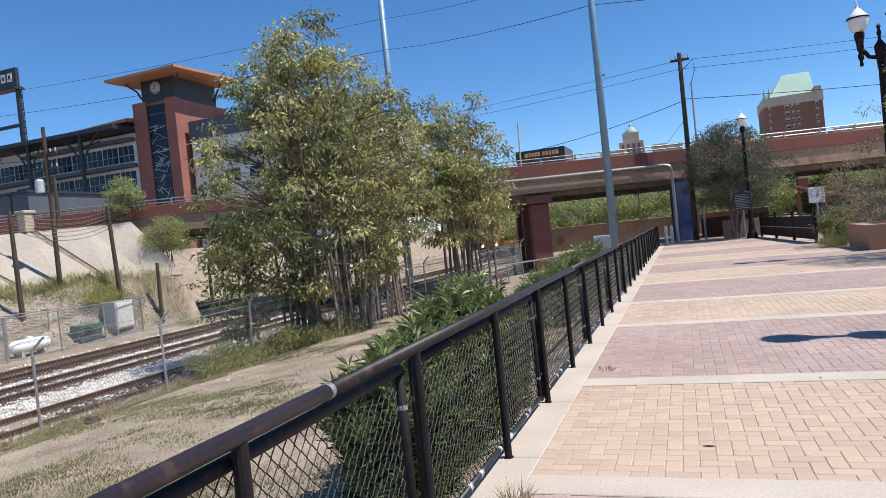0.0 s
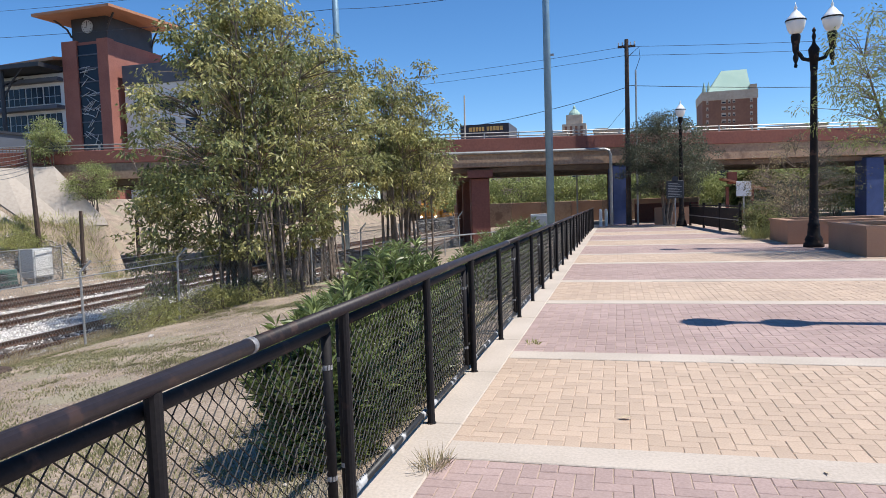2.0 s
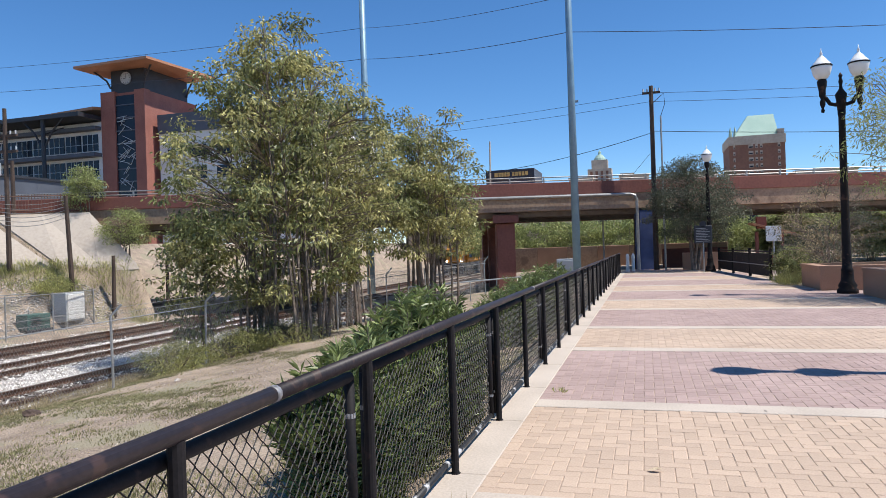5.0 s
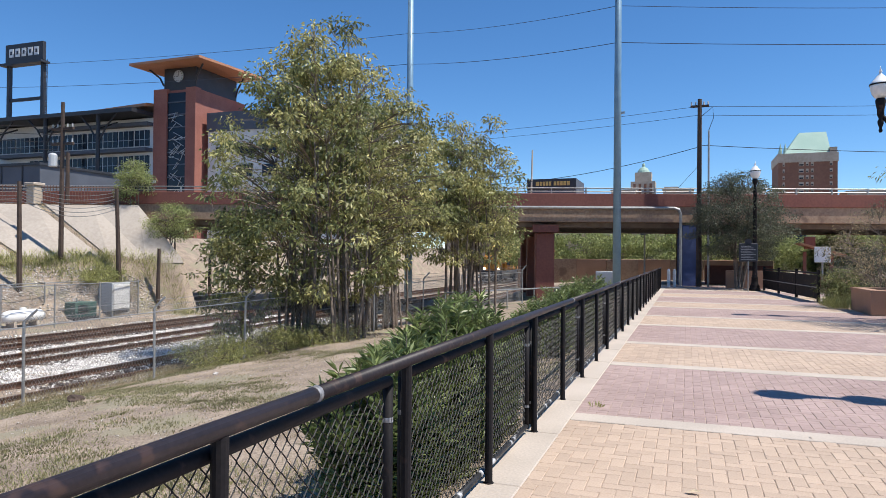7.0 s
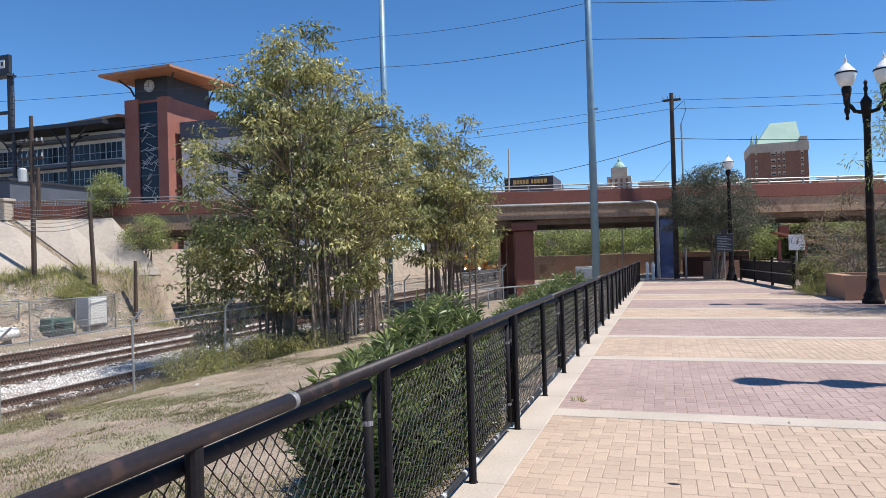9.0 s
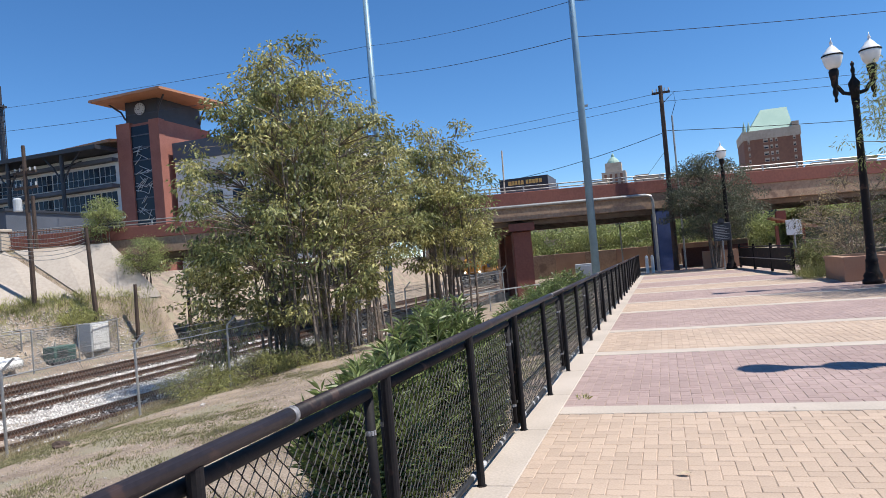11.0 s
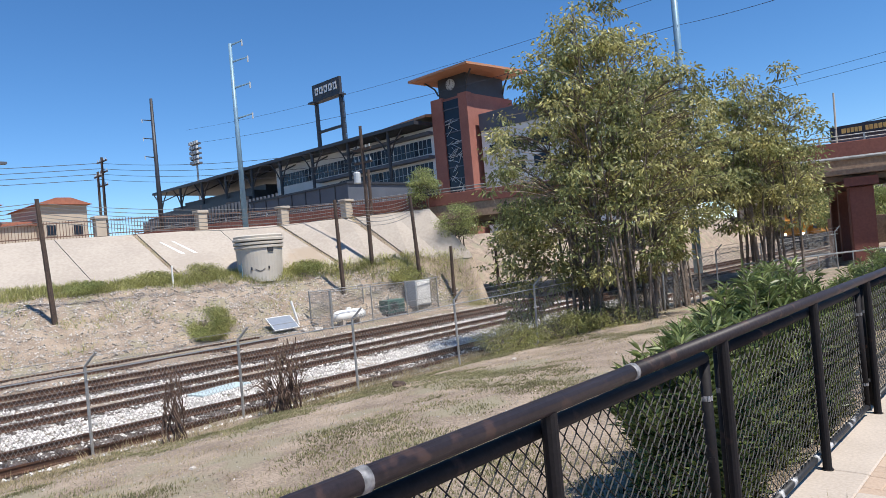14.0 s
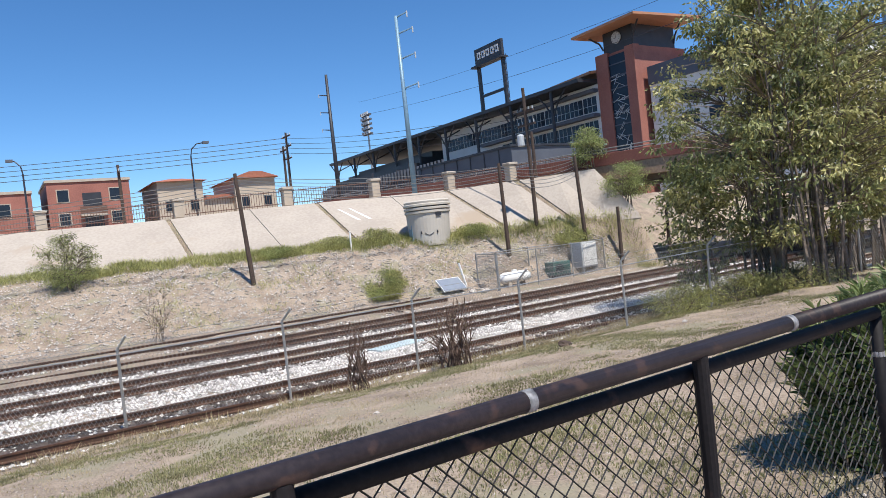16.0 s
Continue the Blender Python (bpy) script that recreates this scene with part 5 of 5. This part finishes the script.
for yy in (-4.8, -1.6, 1.6, 4.8):
    part("post", B(-0.05, 0.05, yy - 0.05, yy + 0.05, 0, 1.2), M_black, rl)
kk = thing("kiosk", "small wooden kiosk with sloping orange-brown roof", "kiosk", (6.7, 43.4, -0.2))
for x in (-0.7, 0.9):
    part("post", B(x - 0.1, x + 0.1, -0.1, 0.1, 0, 2.6), M_bridge_red, kk)
bm = bmesh.new()
vs = [bm.verts.new(p) for p in ((-1.1, -1.1, 3.1), (1.6, -1.1, 2.3), (1.6, 1.1, 2.3), (-1.1, 1.1, 3.1), (-1.1, -1.1, 3.22), (1.6, -1.1, 2.42), (1.6, 1.1, 2.42), (-1.1, 1.1, 3.22))]
for f in ((3, 2, 1, 0), (4, 5, 6, 7), (0, 1, 5, 4), (1, 2, 6, 5), (2, 3, 7, 6), (3, 0, 4, 7)):
    bm.faces.new([vs[i] for i in f])
part("roof", bm, M_roof_or, kk)
part("counter", B(-0.9, 1.1, -0.6, 0.6, 0, 1.0), M_bridge_red, kk)
part("chimney", B(-0.7, -0.1, -0.3, 0.3, 2.8, 3.6), M_bridge_red, kk)
kk.scale = (0.85, 0.85, 0.85)
ws = thing("notice_board", "blank white board on a post", "sign", (5.95, 37.0, 0))
part("post", T((0, 0, 0), (0, 0, 2.25), 0.04, n=8), M_galv, ws)
part("board", B(-0.35, 0.35, -0.04, 0.0, 1.45, 2.2, 0.01), M_white, ws)
lw = thing("low_wall", "low tan wall at the end of the path", "wall", (2.7, 40.2, 0), kind="structure")
part("wall_body", B(-0.9, 1.0, -0.15, 0.15, 0, 0.95, 0.02), M_planter, lw)
rw = thing("red_wall", "low red wall beneath the bridge", "wall", (3.2, 52, 0), kind="structure")
part("wall_body", B(-2.2, 2.2, -0.15, 0.15, -0.3, 1.1), M_bridge_red, rw)
for k, x in enumerate((-1.15, -0.85)):
    bo = thing("bollard", "short white bollard by the fence end", "bollard", (x, 39.6 + 0.2 * k, 0), group="white bollards")
    part("shaft", lathe(bmesh.new(), [(0.09, 0), (0.09, 0.85), (0.07, 0.95), (0.02, 1.0)], 12), M_white, bo)
ut = thing("utility_cabinet", "pale grey utility cabinet beyond the fence", "cabinet", (-4.6, 40.5, -0.6))
part("body", B(-0.6, 0.6, -0.3, 0.3, 0, 1.4, 0.02), M_bgrey, ut)
part("door", B(-0.5, 0.5, -0.33, -0.3, 0.1, 1.3, 0.01), M_bgrey, ut)
for x in (-2.2, -0.2):
    t_ = thing("light_post", "thin metal post beyond the fence", "post", (x - 0.6, 46, -0.2))
    part("shaft", T((0, 0, 0), (0, 0, 3.4), 0.06, 0.05, 8), M_galv if x < -1 else M_wood_pole, t_)

# ---- beyond the bridge ----
bw = thing("retaining_wall", "brown retaining wall beyond the bridge", "wall", (0, 60, 0), kind="structure")
for i in range(8):
    part("wall_panel", B(-14.5 + i * 2.6, -11.92 + i * 2.6, -0.2, 0.2, -2.2, 1.45, 0.02), M_bridge_tan if i % 2 else M_planter, bw)
for k, (x, y, R, h) in enumerate(((-21, 88, 3.8, 6.2), (-15.5, 74, 3.4, 5.0), (-11, 76, 3.6, 5.2), (-6.5, 73, 3.4, 5.0), (-2, 75, 3.5, 5.1), (2.5, 72, 3.4, 5.0), (7.5, 70, 3.2, 4.6), (12, 66, 3.4, 4.6), (17, 68, 3.6, 4.8), (22, 70, 3.8, 5.0), (28, 72, 4.0, 5.2), (10, 56, 2.2, 3.6), (15, 54, 2.2, 3.4))):
    broad_tree("mesquite_tree", (x, y, -0.4), "bright green rounded tree beyond the bridge", R, 0.9, h, 5, 130, 60, (0.30, 0.11), (M_leaf_b, M_leaf_b), 200 + k, spread=0.75, base=0.3, r0=0.08, gap=-0.3, zmax=0.45)
fb = thing("warehouse", "long tan and brick building beyond the trees", "building", (-6, 130, 0))
part("wall", B(-40, 60, 0, 20, 0, 6.8), M_tan, fb)
part("parapet", B(-40.2, 60.2, -0.2, 20.2, 6.8, 7.3), M_brick, fb)
for i in range(18):
    part("window", B(-36 + i * 4.2, -34 + i * 4.2, -0.1, 0.1, 4.2, 6.0), M_glass, fb)

# ---- locomotive on the third track ----
loco = thing("locomotive", "orange diesel locomotive with lit lamps on the track", "locomotive", (cx("C", 84), 84.5, ZR))
part("frame", B(-1.5, 1.5, 0.4, 21, 1.05, 1.5, 0.04), M_dark, loco)
part("hood", B(-1.0, 1.0, 6.0, 20.5, 1.5, 4.3, 0.15), M_orange, loco, "orange long hood")
part("cab", B(-1.5, 1.5, 2.8, 6.0, 1.5, 4.7, 0.18), M_orange, loco, "orange cab")
part("nose", B(-1.1, 1.1, 0.9, 2.8, 1.5, 3.5, 0.2), M_orange, loco, "orange short nose")
part("radiator", B(-1.4, 1.4, 16.5, 20.2, 3.3, 4.7, 0.1), M_orange, loco)
for x in (-1.15, 0.2):
    part("windscreen", B(x, x + 0.95, 2.72, 2.84, 3.65, 4.35), M_glass, loco)
for s in (-1, 1):
    part("side_window", B(s * 1.52 - 0.03, s * 1.52 + 0.03, 3.2, 5.4, 3.5, 4.3), M_glass, loco)
    part("stripe", B(s * 1.53 - 0.02, s * 1.53 + 0.02, 2.9, 5.9, 2.2, 2.7), M_blue, loco, "blue painted stripe")
    bm = bmesh.new()
    pipe(bm, [(s * 1.4, 0.5, 1.5), (s * 1.4, 0.5, 2.5), (s * 1.4, 2.7, 2.5)], 0.03, 6)
    for k in range(8):
        tube(bm, (s * 1.42, 6.5 + k * 1.8, 1.5), (s * 1.42, 6.5 + k * 1.8, 2.45), 0.025, n=5)
    tube(bm, (s * 1.42, 6.2, 2.45), (s * 1.42, 20.5, 2.45), 0.025, n=5)
    part("handrail", bm, M_galv, loco)
    part("step", B(s * 1.45 - 0.15, s * 1.45 + 0.15, 0.3, 0.9, 0.5, 1.05), M_dark, loco)
part("plough", B(-1.4, 1.4, 0.1, 0.4, 0.15, 1.1, 0.05), M_dark, loco)
part("coupler", B(-0.15, 0.15, -0.5, 0.2, 0.75, 1.05, 0.03), M_dark, loco)
part("fuel_tank", B(-1.3, 1.3, 8.5, 13, 0.3, 1.1, 0.15), M_dark, loco)
for yb in (3.8, 17.0):
    tk = part("bogie", B(-1.2, 1.2, yb - 2.1, yb + 2.1, 0.45, 0.95, 0.05), M_dark, loco)
    for dy in (-1.6, 0, 1.6):
        for s in (-1, 1):
            part("wheel", T((s * 0.68, yb + dy, 0.5), (s * 0.82, yb + dy, 0.5), 0.5, n=16), M_steel_rust, tk)
M_lamp = bpy.data.materials.new("lit_lamp")
M_lamp.use_nodes = True
M_lamp.node_tree.nodes["Principled BSDF"].inputs["Emission Color"].default_value = (1, 0.85, 0.6, 1)
M_lamp.node_tree.nodes["Principled BSDF"].inputs["Emission Strength"].default_value = 6.0
for x, z in ((-0.95, 1.75), (0.95, 1.75), (-0.12, 4.45), (0.16, 4.45)):
    yf = 0.86 if z < 2 else 2.72
    part("headlight", T((x, yf - 0.04, z), (x, yf + 0.2, z), 0.13, n=12), M_lamp, loco, "lit headlight")
for k in range(2):
    gc = thing("boxcar", "orange-brown freight car behind the locomotive", "railway car", (cx("C", 84), 107.5 + 17 * k, ZR))
    part("body", B(-1.5, 1.5, 0, 15.6, 1.1, 4.6, 0.05), M_clay, gc)
    for yb in (2, 13.6):
        part("bogie", B(-1.1, 1.1, yb - 1.2, yb + 1.2, 0.2, 1.0), M_dark, gc)

# ---- wire fence along the railway ----
wf = thing("railway_fence", "galvanised chain-link fence with bent top arms along the railway", "fence", kind="structure")
GP = [(-16.3, -1.9), (-15.65, 1.5), (-15.0, 4.85), (-14.4, 7.9), (-13.65, 10.68), (-12.85, 13.65), (-12.3, 16.6), (-11.9, 19.6), (-11.2, 23), (-10.6, 26.5), (-10.0, 30), (-9.4, 33.5), (-8.8, 37)]
for k, (x, y) in enumerate(GP):
    z = land(x, y) - 0.15
    ln = 0.04 * math.sin(k * 2.4)
    bm = T((x, y, z), (x + ln, y, z + 1.95), 0.032, n=8)
    tube(bm, (x + ln, y, z + 1.95), (x + ln + 0.20, y + 0.16, z + 2.22), 0.026, n=6)
    part("fence_post", bm, M_galv, wf)
M_galv_wire = mat("galvanised_wire", (0.34, 0.33, 0.31), None, 0.5, metal=0.5, bump=0)
wire_me = mesh_m.copy()
wire_me.materials.clear()
wire_me.materials.append(M_galv_wire)
for (x0, y0), (x1, y1) in zip(GP, GP[1:]):
    za, zb = land(x0, y0), land(x1, y1)
    c = new("chain_link", wire_me); c.parent = wf
    l = math.hypot(x1 - x0, y1 - y0)
    c.matrix_basis = pose(x0, y0, za, 0, 0, math.degrees(math.atan2(-(x1 - x0), y1 - y0))) @ Matrix.Diagonal((1, l / 2.92, 2.0, 1))
    for h, r_ in ((1.70, 0.014), (1.85, 0.006), (2.0, 0.006)):
        part("strand", T((x0 + 0.1, y0, za + h), (x1 + 0.1, y1, zb + h), r_, n=5), M_galv if r_ > 0.01 else M_galv_wire, wf)
pr = thing("pipe_rail", "plain pipe rail beyond the trees", "railing", (-7.4, 30, -0.9))
part("rail", T((-2.4, -3, 0.95), (1.9, 6.5, 0.95), 0.035, n=6), M_galv, pr)
for k in range(6):
    part("post", T((-2.4 + 0.86 * k, -3 + 1.9 * k, -0.6), (-2.4 + 0.86 * k, -3 + 1.9 * k, 0.95), 0.03, n=6), M_galv, pr)

# ---- painted water tank ----
tx, ty = -34.45, 21.27
wt = thing("water_tank", "pale concrete tank shaped like a lidded bucket", "water tank", (tx, ty, 0.80))
wt.scale = (1.03, 1.03, 0.88)
part("body", lathe(bmesh.new(), [(1.16, 0), (1.27, 2.35)], 40), M_tank, wt, smooth=False)
for z, r in ((2.15, 1.33), (2.38, 1.36), (2.62, 1.38)):
    part("rim_ring", lathe(bmesh.new(), [(r - 0.06, z), (r, z + 0.03), (r, z + 0.15), (r - 0.06, z + 0.19)], 40), M_tank, wt)
part("lid", lathe(bmesh.new(), [(1.31, 2.8), (1.33, 2.95), (1.25, 3.02), (0.2, 3.06)], 40), M_tank, wt)
ca = math.atan2(-ty - 0.3, -tx)          # the side towards the promenade


def on_tank(da, z, r=1.235):
    a = ca + radians(da)
    k = r - 0.075 + 0.11 * z / 2.35 + 0.012
    return (k * math.cos(a), k * math.sin(a), z)


bm = bmesh.new()
pipe(bm, [on_tank(-12 + 3 * i, 0.86 - 0.16 * math.sin(math.pi * i / 8)) for i in range(9)], 0.018, 5)
part("painted_curve", bm, M_dark, wt)
for da in (-22, 22):
    part("painted_dot", T(on_tank(da, 0.80), on_tank(da, 0.98), 0.045, n=8), M_dark, wt)
part("blue_patch", B(-0.2, 0.2, -0.03, 0.03, 0, 1.7), M_pole_blue, wt).matrix_basis = pose(*[v * 1.0 for v in on_tank(-62, 0.2)], 0, 0, math.degrees(ca - radians(62)) + 90)
vent = on_tank(28, 2.0)
part("vent", B(-0.16, 0.16, -0.04, 0.04, -0.1, 0.14), M_dark, wt).matrix_basis = pose(*vent, 0, 0, math.degrees(ca + radians(28)) + 90)

# chalk-white strokes on the slabs
def on_slope(y, u, lift=0.02):
    g0, t0, z0 = interp(GRASS, y), interp(TOP, y), interp(ZTOP, y)
    return Vector((g0 + (t0 - g0) * u + lift, y, 1.43 + (z0 + 0.05 - 1.43) * u + lift))


for y in (18.55, 19.2):
    ck_ = thing("painted_stroke", "faded white paint stroke on the concrete slope", "paint mark", (0, 0, 0), kind="structure")
    bm = bmesh.new()
    low, high = [], []
    for i in range(7):
        q = i / 6
        yy, u = y + 0.25 - 0.5 * q, 0.48 + 0.30 * q
        w = 0.10 * (1 - 0.5 * q)
        low.append(bm.verts.new(on_slope(yy - w, u))); high.append(bm.verts.new(on_slope(yy + w, u)))
    for i in range(6):
        bm.faces.new((low[i], low[i + 1], high[i + 1], high[i]))
    part("stroke", bm, M_white, ck_)

# ---- trackside equipment ----
ZE = -1.66
gb_ = thing("signal_cabinet", "grey and white signal cabinet on legs", "cabinet", (-28.1, 27.4, ZE))
part("body", B(-0.5, 0.5, -0.65, 0.65, 0.35, 1.9, 0.03), M_bgrey, gb_)
part("door", B(0.5, 0.54, -0.55, 0.55, 0.45, 1.8, 0.01), M_white, gb_)
for x in (-0.4, 0.4):
    for y in (-0.55, 0.55):
        part("leg", B(x - 0.05, x + 0.05, y - 0.05, y + 0.05, -0.3, 0.36), M_galv, gb_)
gn = thing("generator", "dark green boxed generator with louvres", "generator", (-28.4, 25.6, ZE))
part("housing", B(-0.45, 0.45, -0.8, 0.8, 0.15, 1.05, 0.03), M_teal, gn)
part("skid", B(-0.5, 0.5, -0.9, 0.9, -0.2, 0.15), M_dark, gn)
for i in range(5):
    part("louvre", B(0.45, 0.49, -0.6, 0.1, 0.35 + i * 0.12, 0.40 + i * 0.12), M_dark, gn)
part("exhaust", T((0, -0.3, 1.05), (0, -0.3, 1.3), 0.05, n=8), M_galv, gn)
gt = thing("gas_tank", "horizontal white propane tank on saddles", "gas tank", (-27.9, 22.1, ZE))
ga = bmesh.new()
lathe(ga, [(0.02, -1.02), (0.25, -0.98), (0.40, -0.82), (0.44, -0.65), (0.44, 0.65), (0.40, 0.82), (0.25, 0.98), (0.02, 1.02)], 18)
go = part("vessel", ga, M_white, gt, smooth=True)
go.matrix_basis = pose(0, 0, 0.62, 90, 0, 0)
part("valve_cover", lathe(bmesh.new(), [(0.16, 1.02), (0.16, 1.16), (0.05, 1.2)], 12), M_white, gt)
for y in (-0.55, 0.55):
    part("saddle", B(-0.35, 0.35, y - 0.08, y + 0.08, -0.3, 0.32), M_concrete, gt)
so_ = thing("solar_panel", "fallen solar panel with pale frame beside the siding", "solar panel", (-29.0, 18.8, ZE + 0.08))
sp_ = part("panel", B(-0.5, 0.5, -0.75, 0.75, -0.02, 0.02), M_pav, so_)
sp_.matrix_basis = pose(0, 0, 0.42, 0, 38, 0)
for q in ((-0.54, -0.5, -0.79, 0.79), (0.5, 0.54, -0.79, 0.79), (-0.5, 0.5, -0.79, -0.75), (-0.5, 0.5, 0.75, 0.79)):
    part("frame_bar", B(*q, -0.03, 0.03), M_white, so_).matrix_basis = pose(0, 0, 0.42, 0, 38, 0)
part("prop", T((-0.35, 0, 0.7), (-0.5, 0, -0.2), 0.03, n=6), M_galv, so_)
wpst = thing("white_stake", "leaning white plastic marker stake", "stake", (-29.3, 20.0, ZE + 0.2))
part("stake", T((0, 0, -0.2), (-0.15, -0.3, 1.25), 0.06, n=8), M_white, wpst)
ms = thing("marker_post", "thin white marker post in the grass", "stake", (-35.25, 16.45, land(-35.25, 16.45)))
part("stake", T((0, 0, -0.2), (0, 0, 1.05), 0.05, n=8), M_white, ms)
en = thing("equipment_fence", "small chain-link enclosure round the equipment", "fence", kind="structure")
EN = [(-27.0, 20.3), (-27.1, 23.0), (-27.3, 25.7), (-27.5, 28.4), (-29.5, 28.8), (-29.5, 24.5), (-29.4, 20.8), (-27.0, 20.3)]
for (x0, y0), (x1, y1) in zip(EN, EN[1:]):
    part("fence_post", T((x0, y0, ZE - 0.3), (x0, y0, ZE + 1.85), 0.035 if y0 > 20.5 else 0.07, n=8), M_galv, en)
    part("fence_rail", T((x0, y0, ZE + 1.78), (x1, y1, ZE + 1.78), 0.022, n=6), M_galv, en)
    if (x0, y0) == EN[0]:
        continue
    c = new("chain_link", wire_me); c.parent = en
    l = math.hypot(x1 - x0, y1 - y0)
    c.matrix_basis = pose(x0, y0, ZE - 0.1, 0, 0, math.degrees(math.atan2(-(x1 - x0), y1 - y0))) @ Matrix.Diagonal((1, l / 2.92, 1.9, 1))
for o, k_ in ((gb_, 0.92), (gn, 0.8), (gt, 0.84), (so_, 0.9)):
    o.scale = (k_, k_, k_)
gt.scale = (0.68, 1.0, 0.68)
bl = thing("blue_board", "pale blue board lying between the tracks", "board", (-19.1, 9.9, -1.92), rz=12)
part("board_plate", B(-0.35, 0.35, -0.9, 0.9, 0, 0.06, 0.01), M_paleblue, bl)
for k, (x, y, s) in enumerate(((-10.84, 9.48, 0.16), (-10.4, 12.9, 0.08), (-27.3, 19.6, 0.28), (-28.0, 19.4, 0.22), (-9.0, 4.0, 0.06))):
    bm = bmesh.new()
    bmesh.ops.create_icosphere(bm, subdivisions=2, radius=s)
    for v in bm.verts:
        v.co *= 0.8 + 0.5 * noise.noise(v.co * (2.2 / s) * 0.5 + Vector((k, 0, 0)))
        v.co.z *= 0.7
    o = ob_from("rock", bm, M_wood_pole if k == 0 else M_stone_b)
    o.location = (x, y, rough_land(x, y) + s * 0.25)
    tagged(o, "dark lump of rock on the dirt" if k == 0 else "loose tan rock on the ground", "rock")
lf = thing("dry_leaf", "curled pale dry leaf on the paving", "leaf", (-0.154, 4.78, 0.004))
bm = bmesh.new()
vs = [bm.verts.new(p) for p in ((-0.07, 0, 0.0), (-0.02, -0.035, 0.015), (0.05, -0.03, 0.03), (0.08, 0.01, 0.02), (0.02, 0.04, 0.03), (-0.03, 0.03, 0.01))]
bm.faces.new(vs)
part("blade", bm, M_dryleaf, lf)
lf.scale = (0.7, 0.7, 0.7)

ts = thing("traffic_sign", "small red and white road sign on the bridge approach", "sign", (-32.0, 34.3, 5.0))
part("post", T((0, 0, 0), (0, 0, 1.3), 0.03, n=6), M_galv, ts)
part("plate", T((0, -0.03, 1.15), (0, 0.0, 1.15), 0.30, n=8), M_clay, ts, "red octagonal plate")
part("plate_bar", B(-0.18, 0.18, -0.045, -0.03, 1.08, 1.22), M_white, ts)

rl_ = random.Random(17)
for k in range(22):
    q = thing("dry_leaf", "small fallen leaf on the paving", "leaf", (rl_.uniform(-1.2, 4.5), rl_.uniform(3.3, 16), 0.003), rl_.uniform(0, 360), "fallen leaves")
    bm = bmesh.new()
    vs = [bm.verts.new(p) for p in ((-0.03, 0, 0.0), (0, -0.012, 0.008), (0.035, 0, 0.012), (0, 0.014, 0.006))]
    bm.faces.new(vs)
    part("blade", bm, M_dryleaf, q)

# ---- overhead wires ----
def wire(name, a, b, sag, r=0.012, label="thin black overhead wire", m=None):
    a, b = Vector(a), Vector(b)
    bm = bmesh.new()
    pts = []
    for i in range(17):
        u = i / 16
        p = a.lerp(b, u)
        p.z -= sag * 4 * u * (1 - u)
        pts.append(p)
    pipe(bm, pts, r, 3)
    tagged(ob_from(name, bm, m or M_dark), label, "cable")


P1, P2 = (-3.60, 35.9), (-22.3, 53.0)
for z1, z2, zr, rr in ((14.6, 20.4, 14.6, 0.016), (12.7, 17.8, 12.6, 0.02)):
    wire("overhead_wire", (*P2, z2), (*P1, z1), 0.3, rr)
    wire("overhead_wire", (*P1, z1), (34, 52, zr + 2.0), 0.4, rr)
    wire("overhead_wire", (*P2, z2), (-120, 62, z2 + 8), 1.2, rr * 1.4)
UP = (0.44, 41.0)
for z, zl in ((10.2, 11.2), (9.7, 10.6)):
    wire("overhead_wire", (*UP, z), (-40, 60, zl + 2), 0.6, 0.014)
    wire("overhead_wire", (*UP, z), (45, 50, z + 1.0), 0.6, 0.014)
wire("overhead_wire", (*UP, 7.9), (-14, 50, 7.1), 0.4, 0.022)
wire("overhead_wire", (*UP, 8.0), (45, 52, 8.4), 0.8, 0.022)
wire("guy_wire", (*UP, 6.9), (-3.0, 44, 3.3), 0.0, 0.012)
for k in range(6):
    z = -0.15 - 0.16 * k
    pp = [(-42, -14, 4.6), (-33.66, 9.85, 5.45), (-30.5, 23.87, 5.0), (-28.85, 28.19, 5.0)]
    for a, b in zip(pp, pp[1:]):
        wire("line_wire", (a[0], a[1] + 0.05 * k, a[2] + z), (b[0], b[1] + 0.05 * k, b[2] + z), 0.35 + 0.05 * k, 0.017, "sagging pale telephone wire along the bank", M_galv)
for k in range(4):
    wire("street_wire", (-65.5, 25, 12.5 - 0.5 * k), (-90, -40, 12.5 - 0.4 * k), 0.8, 0.03, "power line behind the houses")
    wire("street_wire", (-65.5, 25, 12.5 - 0.5 * k), (-31.16, 26.82, 8.2 - 0.4 * k), 0.5, 0.02, "power line beside the street")

# ---- single paving blocks, last ----
one = {}
for r, z, tone in singles:
    w, d = round(r[1] - r[0], 3), round(r[3] - r[2], 3)
    key = (w, d, tone)
    if key not in one:
        me = bpy.data.meshes.new("paver")
        me.from_pydata(paver_verts(-w / 2, w / 2, -d / 2, d / 2, 0), [], PF); me.update()
        me.materials.append(M_paver_yo if tone else M_paver_po)
        one[key] = me
    o = new("paver", one[key])
    o.parent = paving
    o.location = ((r[0] + r[1]) / 2, (r[2] + r[3]) / 2, z)
